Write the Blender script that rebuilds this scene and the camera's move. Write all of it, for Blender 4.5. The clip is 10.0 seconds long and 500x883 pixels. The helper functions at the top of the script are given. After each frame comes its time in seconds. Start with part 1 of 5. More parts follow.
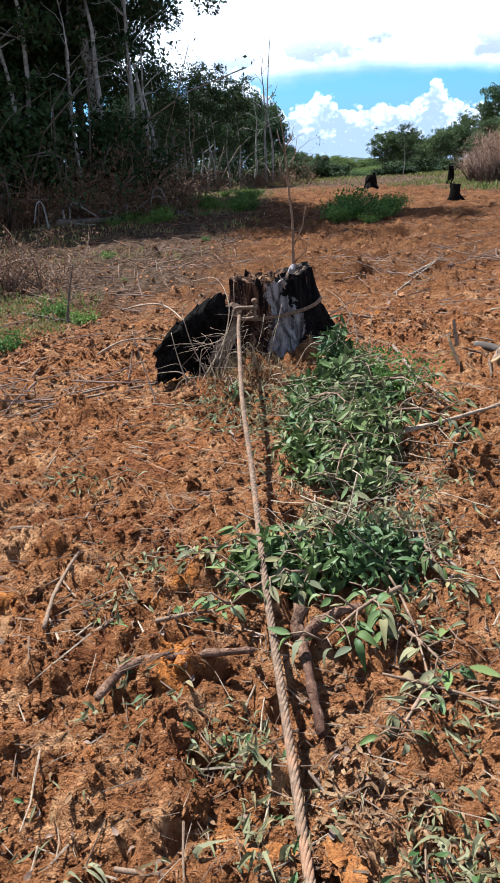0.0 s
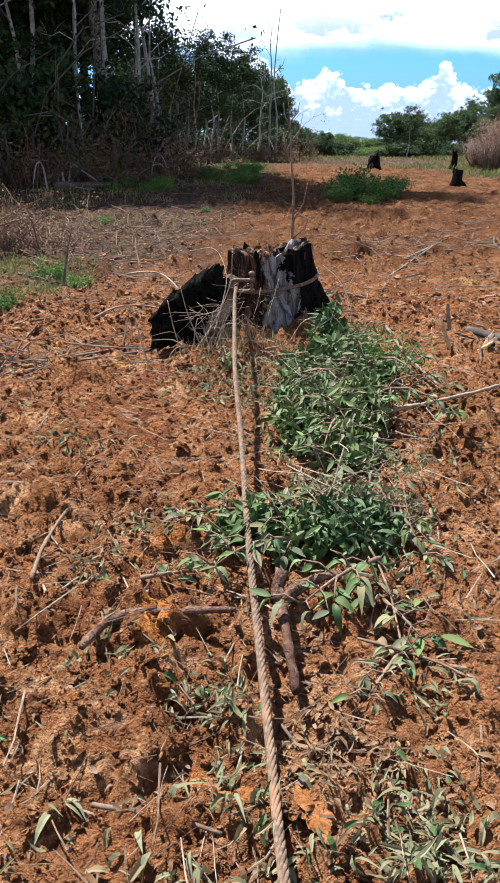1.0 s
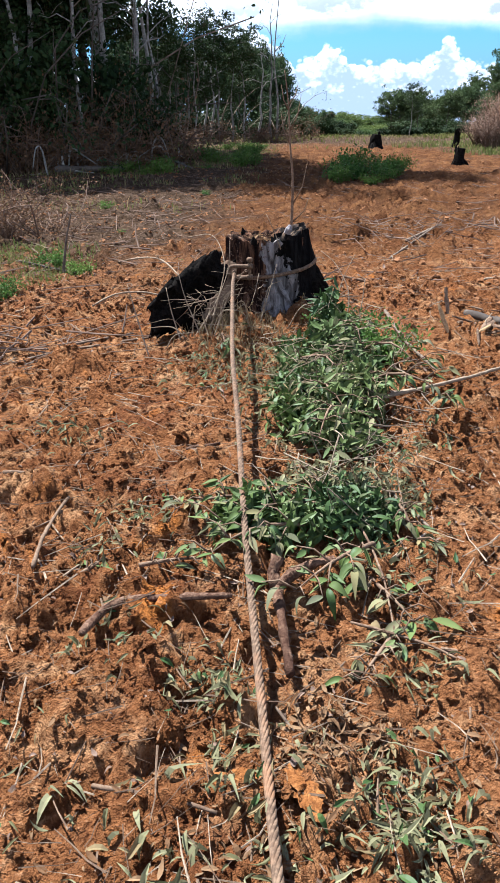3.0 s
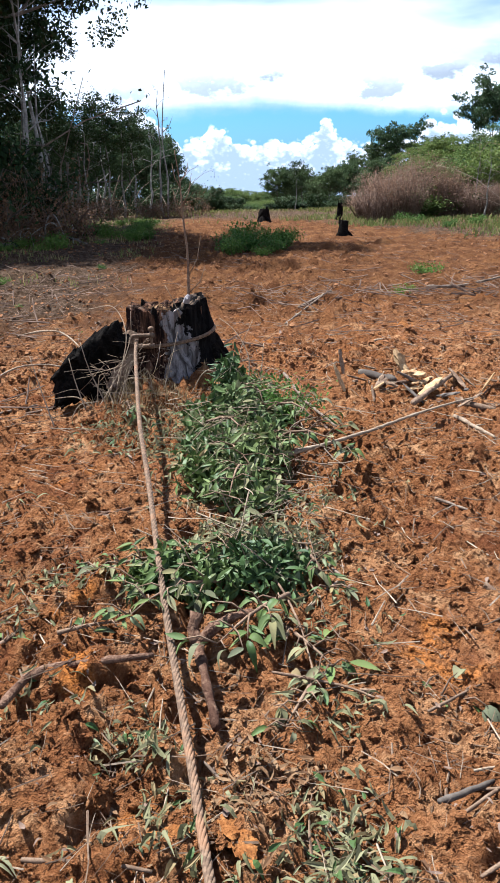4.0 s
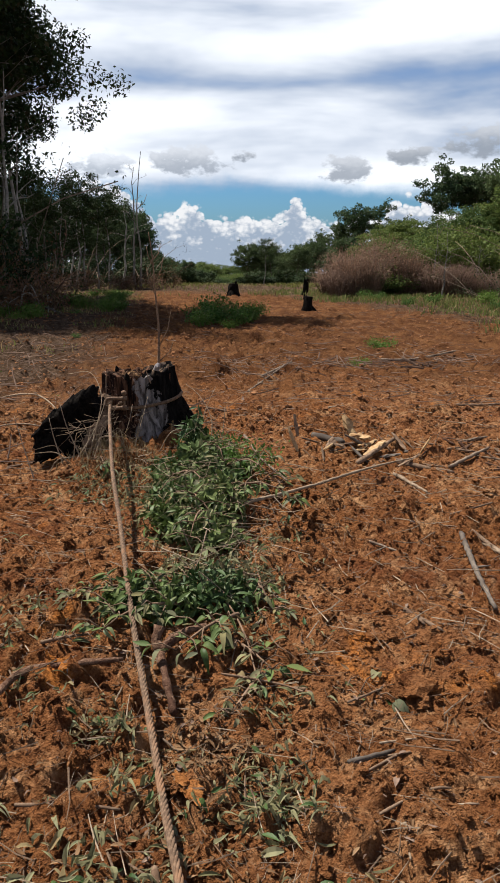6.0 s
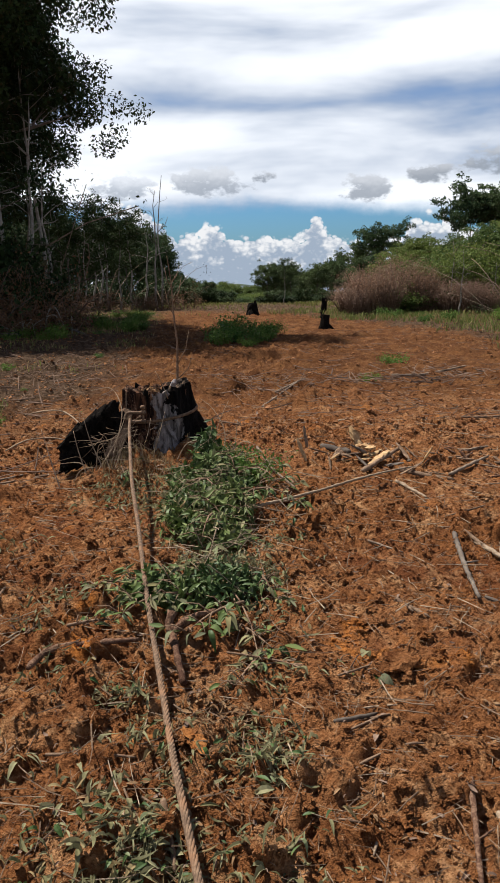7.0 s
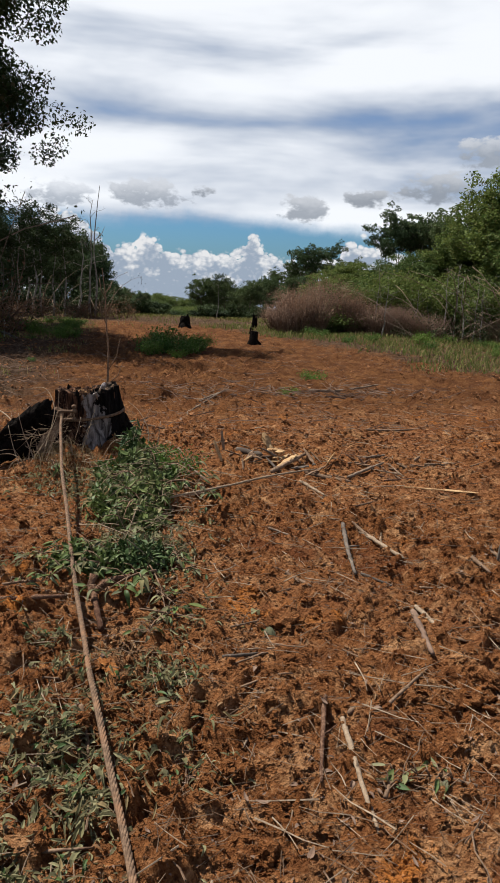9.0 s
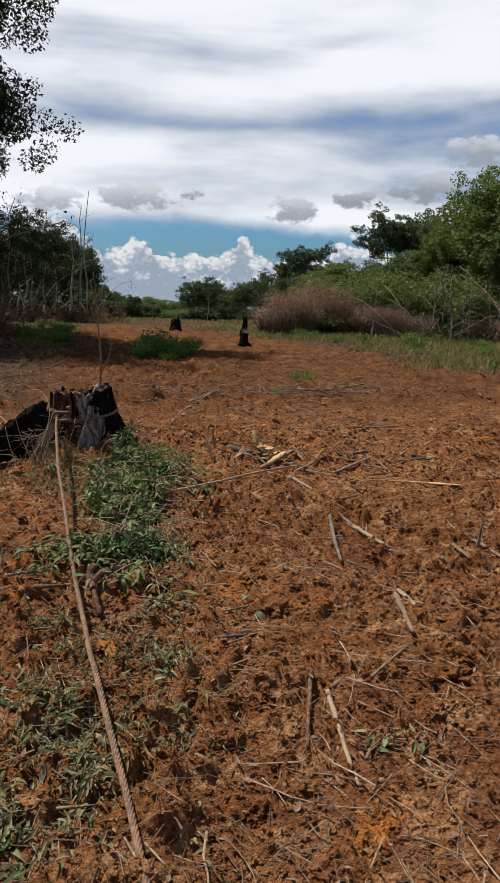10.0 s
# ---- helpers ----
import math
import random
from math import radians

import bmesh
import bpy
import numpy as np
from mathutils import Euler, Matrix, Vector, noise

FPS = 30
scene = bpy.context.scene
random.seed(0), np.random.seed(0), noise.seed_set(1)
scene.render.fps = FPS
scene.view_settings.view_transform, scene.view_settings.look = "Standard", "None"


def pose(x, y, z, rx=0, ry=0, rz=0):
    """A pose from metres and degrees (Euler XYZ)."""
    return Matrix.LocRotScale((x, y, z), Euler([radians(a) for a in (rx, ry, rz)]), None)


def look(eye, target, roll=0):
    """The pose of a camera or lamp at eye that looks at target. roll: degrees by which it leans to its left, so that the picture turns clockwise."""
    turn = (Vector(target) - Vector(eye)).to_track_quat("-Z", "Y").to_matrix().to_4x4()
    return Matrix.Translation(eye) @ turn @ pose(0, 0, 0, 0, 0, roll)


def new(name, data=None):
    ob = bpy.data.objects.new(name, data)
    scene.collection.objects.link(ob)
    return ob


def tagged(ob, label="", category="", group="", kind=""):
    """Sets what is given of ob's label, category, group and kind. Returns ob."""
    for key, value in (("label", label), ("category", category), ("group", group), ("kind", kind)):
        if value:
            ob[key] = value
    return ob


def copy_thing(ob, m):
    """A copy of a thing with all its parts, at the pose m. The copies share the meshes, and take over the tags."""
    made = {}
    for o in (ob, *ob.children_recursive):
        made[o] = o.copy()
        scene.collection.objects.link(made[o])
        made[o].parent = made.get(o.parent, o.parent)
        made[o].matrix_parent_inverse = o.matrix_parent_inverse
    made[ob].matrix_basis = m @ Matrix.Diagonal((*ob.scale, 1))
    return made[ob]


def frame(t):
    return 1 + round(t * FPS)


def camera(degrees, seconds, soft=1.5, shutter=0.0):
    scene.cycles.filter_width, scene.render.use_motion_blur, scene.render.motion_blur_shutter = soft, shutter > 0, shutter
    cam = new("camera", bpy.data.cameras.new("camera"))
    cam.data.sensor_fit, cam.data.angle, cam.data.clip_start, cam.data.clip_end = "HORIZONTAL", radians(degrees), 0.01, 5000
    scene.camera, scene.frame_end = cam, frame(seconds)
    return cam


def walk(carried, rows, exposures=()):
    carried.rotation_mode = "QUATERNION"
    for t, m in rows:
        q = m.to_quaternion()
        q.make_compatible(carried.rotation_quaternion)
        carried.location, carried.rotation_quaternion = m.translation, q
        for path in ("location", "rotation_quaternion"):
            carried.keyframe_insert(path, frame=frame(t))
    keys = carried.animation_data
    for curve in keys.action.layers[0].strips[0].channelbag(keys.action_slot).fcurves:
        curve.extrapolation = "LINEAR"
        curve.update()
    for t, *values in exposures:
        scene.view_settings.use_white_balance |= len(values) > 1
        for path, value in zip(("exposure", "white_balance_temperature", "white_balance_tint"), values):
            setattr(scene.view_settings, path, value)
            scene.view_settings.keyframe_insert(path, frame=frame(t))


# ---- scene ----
cam = camera(35.2, 10.0, soft=0.75)
PATH = [
    (0, (-0.001, -0.084, 1.425), (-0.162, 1.779, 0.716), -3.7),
    (0.5, (-0.006, -0.133, 1.416), (-0.138, 1.708, 0.645), -0.9),
    (1, (-0.008, -0.154, 1.421), (-0.137, 1.689, 0.655), -0.2),
    (1.5, (-0.013, -0.139, 1.413), (-0.156, 1.704, 0.65), 0.7),
    (2, (-0.01, -0.139, 1.413), (-0.16, 1.68, 0.596), 1.7),
    (2.2, (0.005, -0.136, 1.412), (-0.146, 1.67, 0.566), 1.2),
    (3.5, (0.028, -0.234, 1.48), (-0.087, 1.602, 0.696), -2.0),
    (4, (0.009, -0.269, 1.459), (0.111, 1.619, 0.806), -1.4),
    (4.1, (-0.021, -0.253, 1.47), (0.191, 1.663, 0.938), -1.4),
    (4.5, (-0.004, -0.254, 1.46), (0.35, 1.628, 0.881), -2.9),
    (5, (0.016, -0.447, 1.502), (0.265, 1.403, 0.785), -2.7),
    (5.5, (0.032, -0.656, 1.508), (0.244, 1.267, 1.001), -0.6),
    (5.7, (0.016, -0.722, 1.518), (0.222, 1.204, 1.022), -0.1),
    (6.8, (0.067, -1.145, 1.572), (0.203, 0.801, 1.128), -0.7),
    (7, (0.076, -1.213, 1.568), (0.208, 0.734, 1.127), -0.8),
    (7.2, (0.069, -1.275, 1.567), (0.205, 0.671, 1.127), -0.6),
    (7.5, (0.097, -1.382, 1.583), (0.235, 0.564, 1.143), -1.1),
    (8, (0.081, -1.546, 1.591), (0.294, 0.395, 1.155), 0.8),
    (8.5, (0.083, -1.713, 1.596), (0.355, 0.226, 1.188), 2.3),
    (9, (0.099, -1.891, 1.61), (0.409, 0.043, 1.207), 2.5),
    (9.5, (0.094, -2.042, 1.615), (0.422, -0.111, 1.213), 2.0),
    (10, (0.089, -2.108, 1.613), (0.417, -0.176, 1.216), 1.7),
]
walk(cam, [(t, look(eye, target, roll)) for t, eye, target, roll in PATH],
     [(0, 1.12, 5400, 7), (1.0, 1.15, 5450, 8), (2.0, 1.27, 5450, 8), (3.5, 1.16, 5500, 8), (4.0, 1.12, 5500, 8), (4.5, 0.36, 6200, 10), (5.0, 1.12, 5950, 9),
      (5.5, 0.36, 6250, 10), (7.0, 0.30, 6350, 10), (8.5, 0.20, 6400, 10), (10.0, 0.09, 6400, 10)])

# ---- world and sun ----
SUN_TO = Vector((-0.36, 0.36, 0.86)).normalized()
SUN_EL = math.asin(SUN_TO.z)
SUN_ROT = math.atan2(SUN_TO.x, SUN_TO.y)

sun = new("sun", bpy.data.lights.new("sun", "SUN"))
sun.data.energy, sun.data.angle, sun.data.color = 8.6, radians(0.6), (1.0, 0.95, 0.86)
sun.matrix_world = look(SUN_TO * 50, (0, 0, 0))


class Nodes:
    """Short ways to write a node tree."""

    def __init__(self, tree):
        self.t = tree
        tree.nodes.clear()

    def put(self, kind, ins=None, **props):
        n = self.t.nodes.new(kind)
        for k, v in props.items():
            setattr(n, k, v)
        for k, v in (ins or {}).items():
            if isinstance(v, bpy.types.NodeSocket):
                self.t.links.new(v, n.inputs[k])
            else:
                n.inputs[k].default_value = v
        return n

    def m(self, op, a, b=0.0, c=0.0):
        return self.put("ShaderNodeMath", {0: a, 1: b, 2: c}, operation=op).outputs[0]

    def ss(self, v, lo, hi):
        n = self.put("ShaderNodeMapRange", {"Value": v, "From Min": lo, "From Max": hi}, interpolation_type="SMOOTHSTEP")
        return n.outputs["Result"]

    def mix(self, f, a, b):
        n = self.put("ShaderNodeMix", data_type="RGBA")
        for key, v in ((0, f), (6, a), (7, b)):
            if isinstance(v, bpy.types.NodeSocket):
                self.t.links.new(v, n.inputs[key])
            else:
                n.inputs[key].default_value = (*v, 1.0) if isinstance(v, tuple) and len(v) == 3 else v
        return n.outputs[2]

    def noise(self, vec, scale, detail=3.0, rough=0.55, distort=0.0, lac=2.0):
        return self.put("ShaderNodeTexNoise", {"Vector": vec, "Scale": scale, "Detail": detail, "Roughness": rough,
                                               "Distortion": distort, "Lacunarity": lac}).outputs[0]

    def vec(self, x, y, z=0.0):
        return self.put("ShaderNodeCombineXYZ", {0: x, 1: y, 2: z}).outputs[0]


def build_world():
    w = bpy.data.worlds.new("sky")
    scene.world = w
    w.use_nodes = True
    n = Nodes(w.node_tree)
    gen = n.put("ShaderNodeTexCoord").outputs["Generated"]
    xyz = n.put("ShaderNodeSeparateXYZ", {0: gen}).outputs
    az = n.m("SUBTRACT", n.m("MULTIPLY", n.m("ARCTAN2", xyz[0], xyz[1]), 57.2958), 0.6)
    el = n.m("ADD", n.m("MULTIPLY", n.m("ARCSINE", xyz[2]), 57.2958), 0.9)
    sky = n.put("ShaderNodeTexSky", sky_type="NISHITA", sun_disc=False, sun_elevation=SUN_EL, sun_rotation=SUN_ROT,
                air_density=1.0, dust_density=0.6, ozone_density=2.0).outputs[0]
    blue = n.put("ShaderNodeVectorMath", {0: sky, 1: (0.046, 0.084, 0.130)}, operation="MULTIPLY").outputs[0]
    puff = n.noise(n.vec(n.m("MULTIPLY", az, 0.55), n.m("MULTIPLY", el, 0.6), 5.5), 1.0, 7.0, 0.62)
    # thin high veil, drawn out sideways, torn open to blue in places
    veil_at = n.vec(n.m("MULTIPLY", az, 0.050), n.m("MULTIPLY", el, 0.17), 3.1)
    v1 = n.noise(veil_at, 1.0, 5.0, 0.5, 0.3)
    v2 = n.noise(n.vec(n.m("MULTIPLY", az, 0.035), n.m("MULTIPLY", el, 0.24), 1.7), 1.0, 4.0, 0.5, 0.2)
    sum_v = n.m("ADD", n.m("MULTIPLY", v1, 0.55), n.m("MULTIPLY", v2, 0.45))
    streak = n.m("DIVIDE", n.m("SUBTRACT", n.m("SUBTRACT", el, 11.2), n.m("MULTIPLY", az, 0.06)), 1.7)
    hole = n.m("POWER", 2.718, n.m("MULTIPLY", n.m("MULTIPLY", streak, streak), -1.0))
    cover = n.m("ADD", n.m("SUBTRACT", sum_v, n.m("MULTIPLY", hole, 0.06)), n.m("MULTIPLY", n.m("ADD", n.ss(el, 4.6, 5.6), n.m("MULTIPLY", n.ss(el, 12.5, 15.0), 0.9)), 0.07))
    veil = n.m("MULTIPLY", n.ss(cover, 0.33, 0.56), n.ss(n.m("ADD", n.m("ADD", el, n.m("MULTIPLY", puff, 1.2)), n.m("MULTIPLY", v1, 3.0)), 6.2, 7.8))
    veil = n.m("MULTIPLY", veil, n.m("ADD", 0.15, n.m("MULTIPLY", n.ss(el, 36.0, 21.0), 0.85)))
    col = n.mix(n.m("MULTIPLY", veil, 0.97), blue, n.mix(n.ss(cover, 0.45, 0.68), (0.46, 0.57, 0.76), (1.46, 1.49, 1.53)))
    # heaped clouds low over the far trees
    knob = n.put("ShaderNodeTexVoronoi", {"Vector": n.vec(az, n.m("MULTIPLY", el, 1.2), 0.0), "Scale": 0.95}, feature="F1").outputs[0]
    knob2 = n.put("ShaderNodeTexVoronoi", {"Vector": n.vec(az, n.m("MULTIPLY", el, 1.2), 4.0), "Scale": 2.6}, feature="F1").outputs[0]
    dome = n.m("SQRT", n.m("MAXIMUM", n.m("SUBTRACT", 1.0, n.m("MULTIPLY", n.m("MULTIPLY", knob, knob), 1.6)), 0.0))
    dome2 = n.m("SQRT", n.m("MAXIMUM", n.m("SUBTRACT", 1.0, n.m("MULTIPLY", n.m("MULTIPLY", knob2, knob2), 1.6)), 0.0))
    heap = n.m("ADD", n.m("MULTIPLY", dome, 0.85), n.m("SUBTRACT", n.m("MULTIPLY", dome2, 0.35), 1.35))

    def hump(a, width, high):
        d = n.m("DIVIDE", n.m("SUBTRACT", az, a), width)
        return n.m("MULTIPLY", n.m("POWER", 2.718, n.m("MULTIPLY", n.m("MULTIPLY", d, d), -1.0)), high)

    top = n.m("ADD", n.m("ADD", 2.2, n.m("MULTIPLY", puff, 1.5)), heap)
    for a, width, high in ((8.1, 0.95, 1.5), (0.9, 1.3, 1.2), (4.6, 2.4, 0.2), (16.0, 2.2, 1.7), (-5.5, 3.2, 2.7), (26.0, 5.0, 1.5)):
        top = n.m("ADD", top, hump(a, width, high))
    depth = n.m("SUBTRACT", top, el)
    bank = n.ss(depth, 0.0, 0.28)
    lit = n.noise(n.vec(n.m("MULTIPLY", az, 0.75), n.m("MULTIPLY", el, 1.1), 1.5), 1.0, 6.0, 0.64)
    shade = n.ss(n.m("ADD", n.m("ADD", lit, n.m("MULTIPLY", n.ss(depth, 1.9, 0.2), 0.20)), n.m("MULTIPLY", knob2, -0.25)), 0.36, 0.66)
    col = n.mix(n.m("MULTIPLY", bank, n.ss(el, -6.0, -3.0)), col, n.mix(shade, (0.50, 0.60, 0.74), (1.22, 1.22, 1.22)))
    # loose grey clouds under the veil
    ragged = n.m("ADD", n.m("MULTIPLY", n.m("SUBTRACT", n.noise(n.vec(n.m("MULTIPLY", az, 0.9), n.m("MULTIPLY", el, 1.5), 7.7), 1.0, 4.0, 0.55), 0.5), 4.6), 0.1)
    for a, e, wa, we, grey in ((0.6, 6.3, 2.7, 1.05, 0.62), (4.5, 6.7, 0.95, 0.40, 0.50), (11.6, 5.9, 1.8, 0.85, 0.56),
                               (16.1, 6.7, 2.0, 0.60, 0.48), (20.6, 7.4, 2.3, 1.0, 0.52), (-5.2, 6.0, 2.6, 0.9, 0.72), (24.5, 9.8, 3.0, 1.0, 0.6)):
        dx = n.m("DIVIDE", n.m("SUBTRACT", az, a), wa)
        dy = n.m("DIVIDE", n.m("SUBTRACT", el, e), we)
        d = n.m("ADD", n.m("ADD", n.m("MULTIPLY", dx, dx), n.m("MULTIPLY", dy, dy)), ragged)
        f = n.m("MULTIPLY", n.ss(d, 1.3, 0.35), 0.9)
        tone = n.mix(n.ss(n.m("ADD", dy, n.m("MULTIPLY", ragged, -0.35)), -0.5, 1.1), (grey * 0.84, grey * 0.93, grey * 1.07), (grey * 1.6, grey * 1.66, grey * 1.76))
        col = n.mix(f, col, tone)
    bg = n.put("ShaderNodeBackground", {"Color": col, "Strength": 0.60})
    out = n.put("ShaderNodeOutputWorld")
    w.node_tree.links.new(bg.outputs[0], out.inputs[0])


build_world()


# ---- materials ----
def material(name, rough=0.9, spec=0.3):
    mat = bpy.data.materials.new(name)
    mat.use_nodes = True
    n = Nodes(mat.node_tree)
    b = n.put("ShaderNodeBsdfPrincipled", {"Roughness": rough, "Specular IOR Level": spec})
    out = n.put("ShaderNodeOutputMaterial")
    mat.node_tree.links.new(b.outputs[0], out.inputs[0])
    return mat, n, b


def link(n, a, b):
    n.t.links.new(a, b)


def bumped(n, b, height, strength, distance):
    k = n.put("ShaderNodeBump", {"Height": height, "Strength": strength, "Distance": distance})
    link(n, k.outputs[0], b.inputs["Normal"])


def place(n):
    return n.put("ShaderNodeNewGeometry").outputs["Position"]


def soil_material():
    mat, n, b = material("red_soil", 0.95, 0.02)
    p = place(n)
    big = n.noise(p, 0.55, 4, 0.6)
    mid = n.noise(p, 5.0, 5, 0.65, 0.6)
    fine = n.noise(p, 38.0, 5, 0.7)
    grit = n.noise(p, 160.0, 3, 0.7)
    c = n.mix(n.ss(big, 0.36, 0.66), (0.217, 0.085, 0.030), (0.295, 0.128, 0.052))
    c = n.mix(n.ss(mid, 0.50, 0.66), c, (0.415, 0.218, 0.101))
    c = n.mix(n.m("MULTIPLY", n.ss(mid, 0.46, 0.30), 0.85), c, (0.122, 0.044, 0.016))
    c = n.mix(n.m("MULTIPLY", n.ss(n.noise(p, 1.7, 4, 0.6, 1.0), 0.60, 0.70), 0.8), c, (0.476, 0.166, 0.035))
    # darker in the lows and paler on the tops of the bump's fine noise
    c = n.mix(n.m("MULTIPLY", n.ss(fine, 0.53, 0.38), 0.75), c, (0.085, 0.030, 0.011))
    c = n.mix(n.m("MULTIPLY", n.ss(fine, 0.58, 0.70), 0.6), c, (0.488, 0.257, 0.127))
    c = n.mix(n.m("MULTIPLY", n.ss(grit, 0.60, 0.75), 0.4), c, (0.416, 0.246, 0.144))
    moist = n.m("MULTIPLY", n.ss(n.noise(p, 2.3, 5, 0.68, 0.8), 0.52, 0.66), n.ss(n.noise(p, 17.0, 4, 0.7), 0.35, 0.6))
    c = n.mix(n.m("MULTIPLY", moist, 0.5), c, (0.095, 0.033, 0.012))
    damp = n.m("MULTIPLY", n.ss(n.noise(p, 1.15, 5, 0.7, 1.2), 0.50, 0.64), n.ss(n.noise(p, 8.0, 4, 0.7), 0.30, 0.55))
    c = n.mix(n.m("MULTIPLY", damp, 0.5), c, (0.128, 0.041, 0.018))
    xyz = n.put("ShaderNodeSeparateXYZ", {0: p}).outputs
    rag = n.m("MULTIPLY", n.m("SUBTRACT", n.noise(p, 0.9, 5, 0.65), 0.5), 3.2)
    # soil turns darker and redder with distance, past a ragged border in y
    tilled = n.ss(n.m("ADD", xyz[1], n.m("MULTIPLY", rag, 1.6)), 5.6, 9.5)
    red = n.mix(n.ss(n.noise(p, 3.0, 5, 0.65), 0.38, 0.66), (0.065, 0.027, 0.012), (0.154, 0.069, 0.027))
    c = n.mix(n.m("MULTIPLY", tilled, 0.85), c, red)
    # old leaf mould under the weeds along both sides of the clearing, forest shade painted in
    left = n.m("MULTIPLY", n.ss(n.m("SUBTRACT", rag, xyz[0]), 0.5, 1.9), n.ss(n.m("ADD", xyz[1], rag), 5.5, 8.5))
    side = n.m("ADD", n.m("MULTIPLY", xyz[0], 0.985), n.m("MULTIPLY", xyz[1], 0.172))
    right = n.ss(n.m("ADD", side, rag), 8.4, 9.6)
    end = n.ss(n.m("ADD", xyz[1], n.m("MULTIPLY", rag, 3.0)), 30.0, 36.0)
    shaded_mould = n.mix(n.ss(n.noise(p, 11.0, 4, 0.7), 0.4, 0.62), (0.036, 0.024, 0.015), (0.105, 0.070, 0.046))
    c = n.mix(n.m("MULTIPLY", n.m("MAXIMUM", n.m("MAXIMUM", left, right), end), 0.85), c, shaded_mould)
    link(n, c, b.inputs["Base Color"])
    lump = n.noise(p, 11.0, 5, 0.7, 0.4)
    bumped(n, b, n.m("ADD", n.m("MULTIPLY", lump, 2.6), n.m("ADD", n.m("MULTIPLY", fine, 1.5), n.m("MULTIPLY", grit, 0.5))), 1.0, 0.042)
    return mat


def leaf_material(name, a, c, dry, rough=0.5, trans=0.25, sheen=0.05):
    mat, n, b = material(name, max(rough, 0.55), sheen)
    isl = n.put("ShaderNodeNewGeometry").outputs["Random Per Island"]
    obj = n.put("ShaderNodeObjectInfo").outputs["Random"]
    r = n.m("FRACT", n.m("ADD", isl, n.m("MULTIPLY", obj, 3.7)))
    col = n.mix(r, a, c)
    col = n.mix(n.ss(n.m("FRACT", n.m("MULTIPLY", r, 7.3)), 0.86, 0.9), col, dry)
    col = n.mix(n.m("MULTIPLY", obj, 0.55), col, tuple(v * k for v, k in zip(c, (1.35, 1.12, 0.8))))
    col = n.mix(n.m("MULTIPLY", n.ss(obj, 0.55, 0.0), 0.35), col, tuple(0.6 * v for v in a))
    col = n.mix(n.m("MULTIPLY", n.noise(place(n), 14.0, 3), 0.45), col, tuple(0.55 * v for v in a))
    link(n, col, b.inputs["Base Color"])
    t = n.put("ShaderNodeBsdfTranslucent", {"Color": col})
    s = n.put("ShaderNodeMixShader", {0: trans, 1: b.outputs[0], 2: t.outputs[0]})
    for node in mat.node_tree.nodes:
        if node.type == "OUTPUT_MATERIAL":
            link(n, s.outputs[0], node.inputs[0])
    return mat


def wood_material(name, a, c, dark, scale=30.0, rough=0.85, depth=0.004, spec=0.07):
    mat, n, b = material(name, rough, spec)
    tc = n.put("ShaderNodeTexCoord").outputs["Object"]
    p = place(n)
    r = n.put("ShaderNodeObjectInfo").outputs["Random"]
    streak = n.noise(p, scale, 5, 0.65, 1.2)
    patch = n.noise(tc, scale * 0.2, 4, 0.6)
    col = n.mix(n.ss(streak, 0.35, 0.68), a, c)
    col = n.mix(n.m("MULTIPLY", n.ss(patch, 0.48, 0.66), 0.8), col, dark)
    col = n.mix(n.m("MULTIPLY", r, 0.35), col, tuple(0.5 * v for v in a))
    link(n, col, b.inputs["Base Color"])
    bumped(n, b, streak, 0.8, depth)
    return mat


SOIL = soil_material()
# the left forest's shade is put into the first green, sunlight into the second
LEAF_SHADED = leaf_material("forest_leaf_shaded", (0.011, 0.025, 0.009), (0.036, 0.060, 0.021), (0.065, 0.05, 0.027), 0.6, 0.10)
LEAF_LIT = leaf_material("forest_leaf_sunlit", (0.038, 0.074, 0.020), (0.112, 0.156, 0.046), (0.19, 0.17, 0.07), 0.6, 0.3)
LEAF_FAR = leaf_material("forest_leaf_far", (0.034, 0.062, 0.026), (0.080, 0.118, 0.052), (0.10, 0.10, 0.06), 0.6, 0.2)
LEAF_BUSH = leaf_material("bush_leaf", (0.038, 0.092, 0.018), (0.110, 0.178, 0.040), (0.17, 0.17, 0.07))
# dark and pale greens carry the gaps and highlights of the leaf heaps
LEAF_CUT = leaf_material("cut_leaf", (0.023, 0.050, 0.013), (0.094, 0.138, 0.043), (0.20, 0.21, 0.11), 0.55, 0.15, 0.16)
LEAF_MIX = leaf_material("mixed_cut_leaf", (0.034, 0.062, 0.018), (0.140, 0.176, 0.072), (0.24, 0.23, 0.12), 0.45, 0.15)
LEAF_WILT = leaf_material("wilted_leaf", (0.044, 0.052, 0.026), (0.235, 0.230, 0.140), (0.20, 0.13, 0.07), 0.7)
LEAF_DRY = leaf_material("dry_leaf", (0.115, 0.058, 0.028), (0.34, 0.215, 0.115), (0.07, 0.035, 0.02), 0.8, 0.1)
LEAF_VINE = leaf_material("withered_vine_leaf", (0.070, 0.038, 0.024), (0.20, 0.120, 0.074), (0.04, 0.045, 0.02), 0.8, 0.1)
GRASS = leaf_material("grass_blade", (0.070, 0.105, 0.026), (0.170, 0.190, 0.062), (0.28, 0.24, 0.11), 0.7)
GRASS_DRY = leaf_material("dry_grass", (0.19, 0.135, 0.075), (0.32, 0.245, 0.14), (0.11, 0.07, 0.04), 0.8)
TWIG_PALE = wood_material("pale_dry_stick", (0.211, 0.148, 0.098), (0.328, 0.250, 0.172), (0.109, 0.066, 0.039), 55.0)
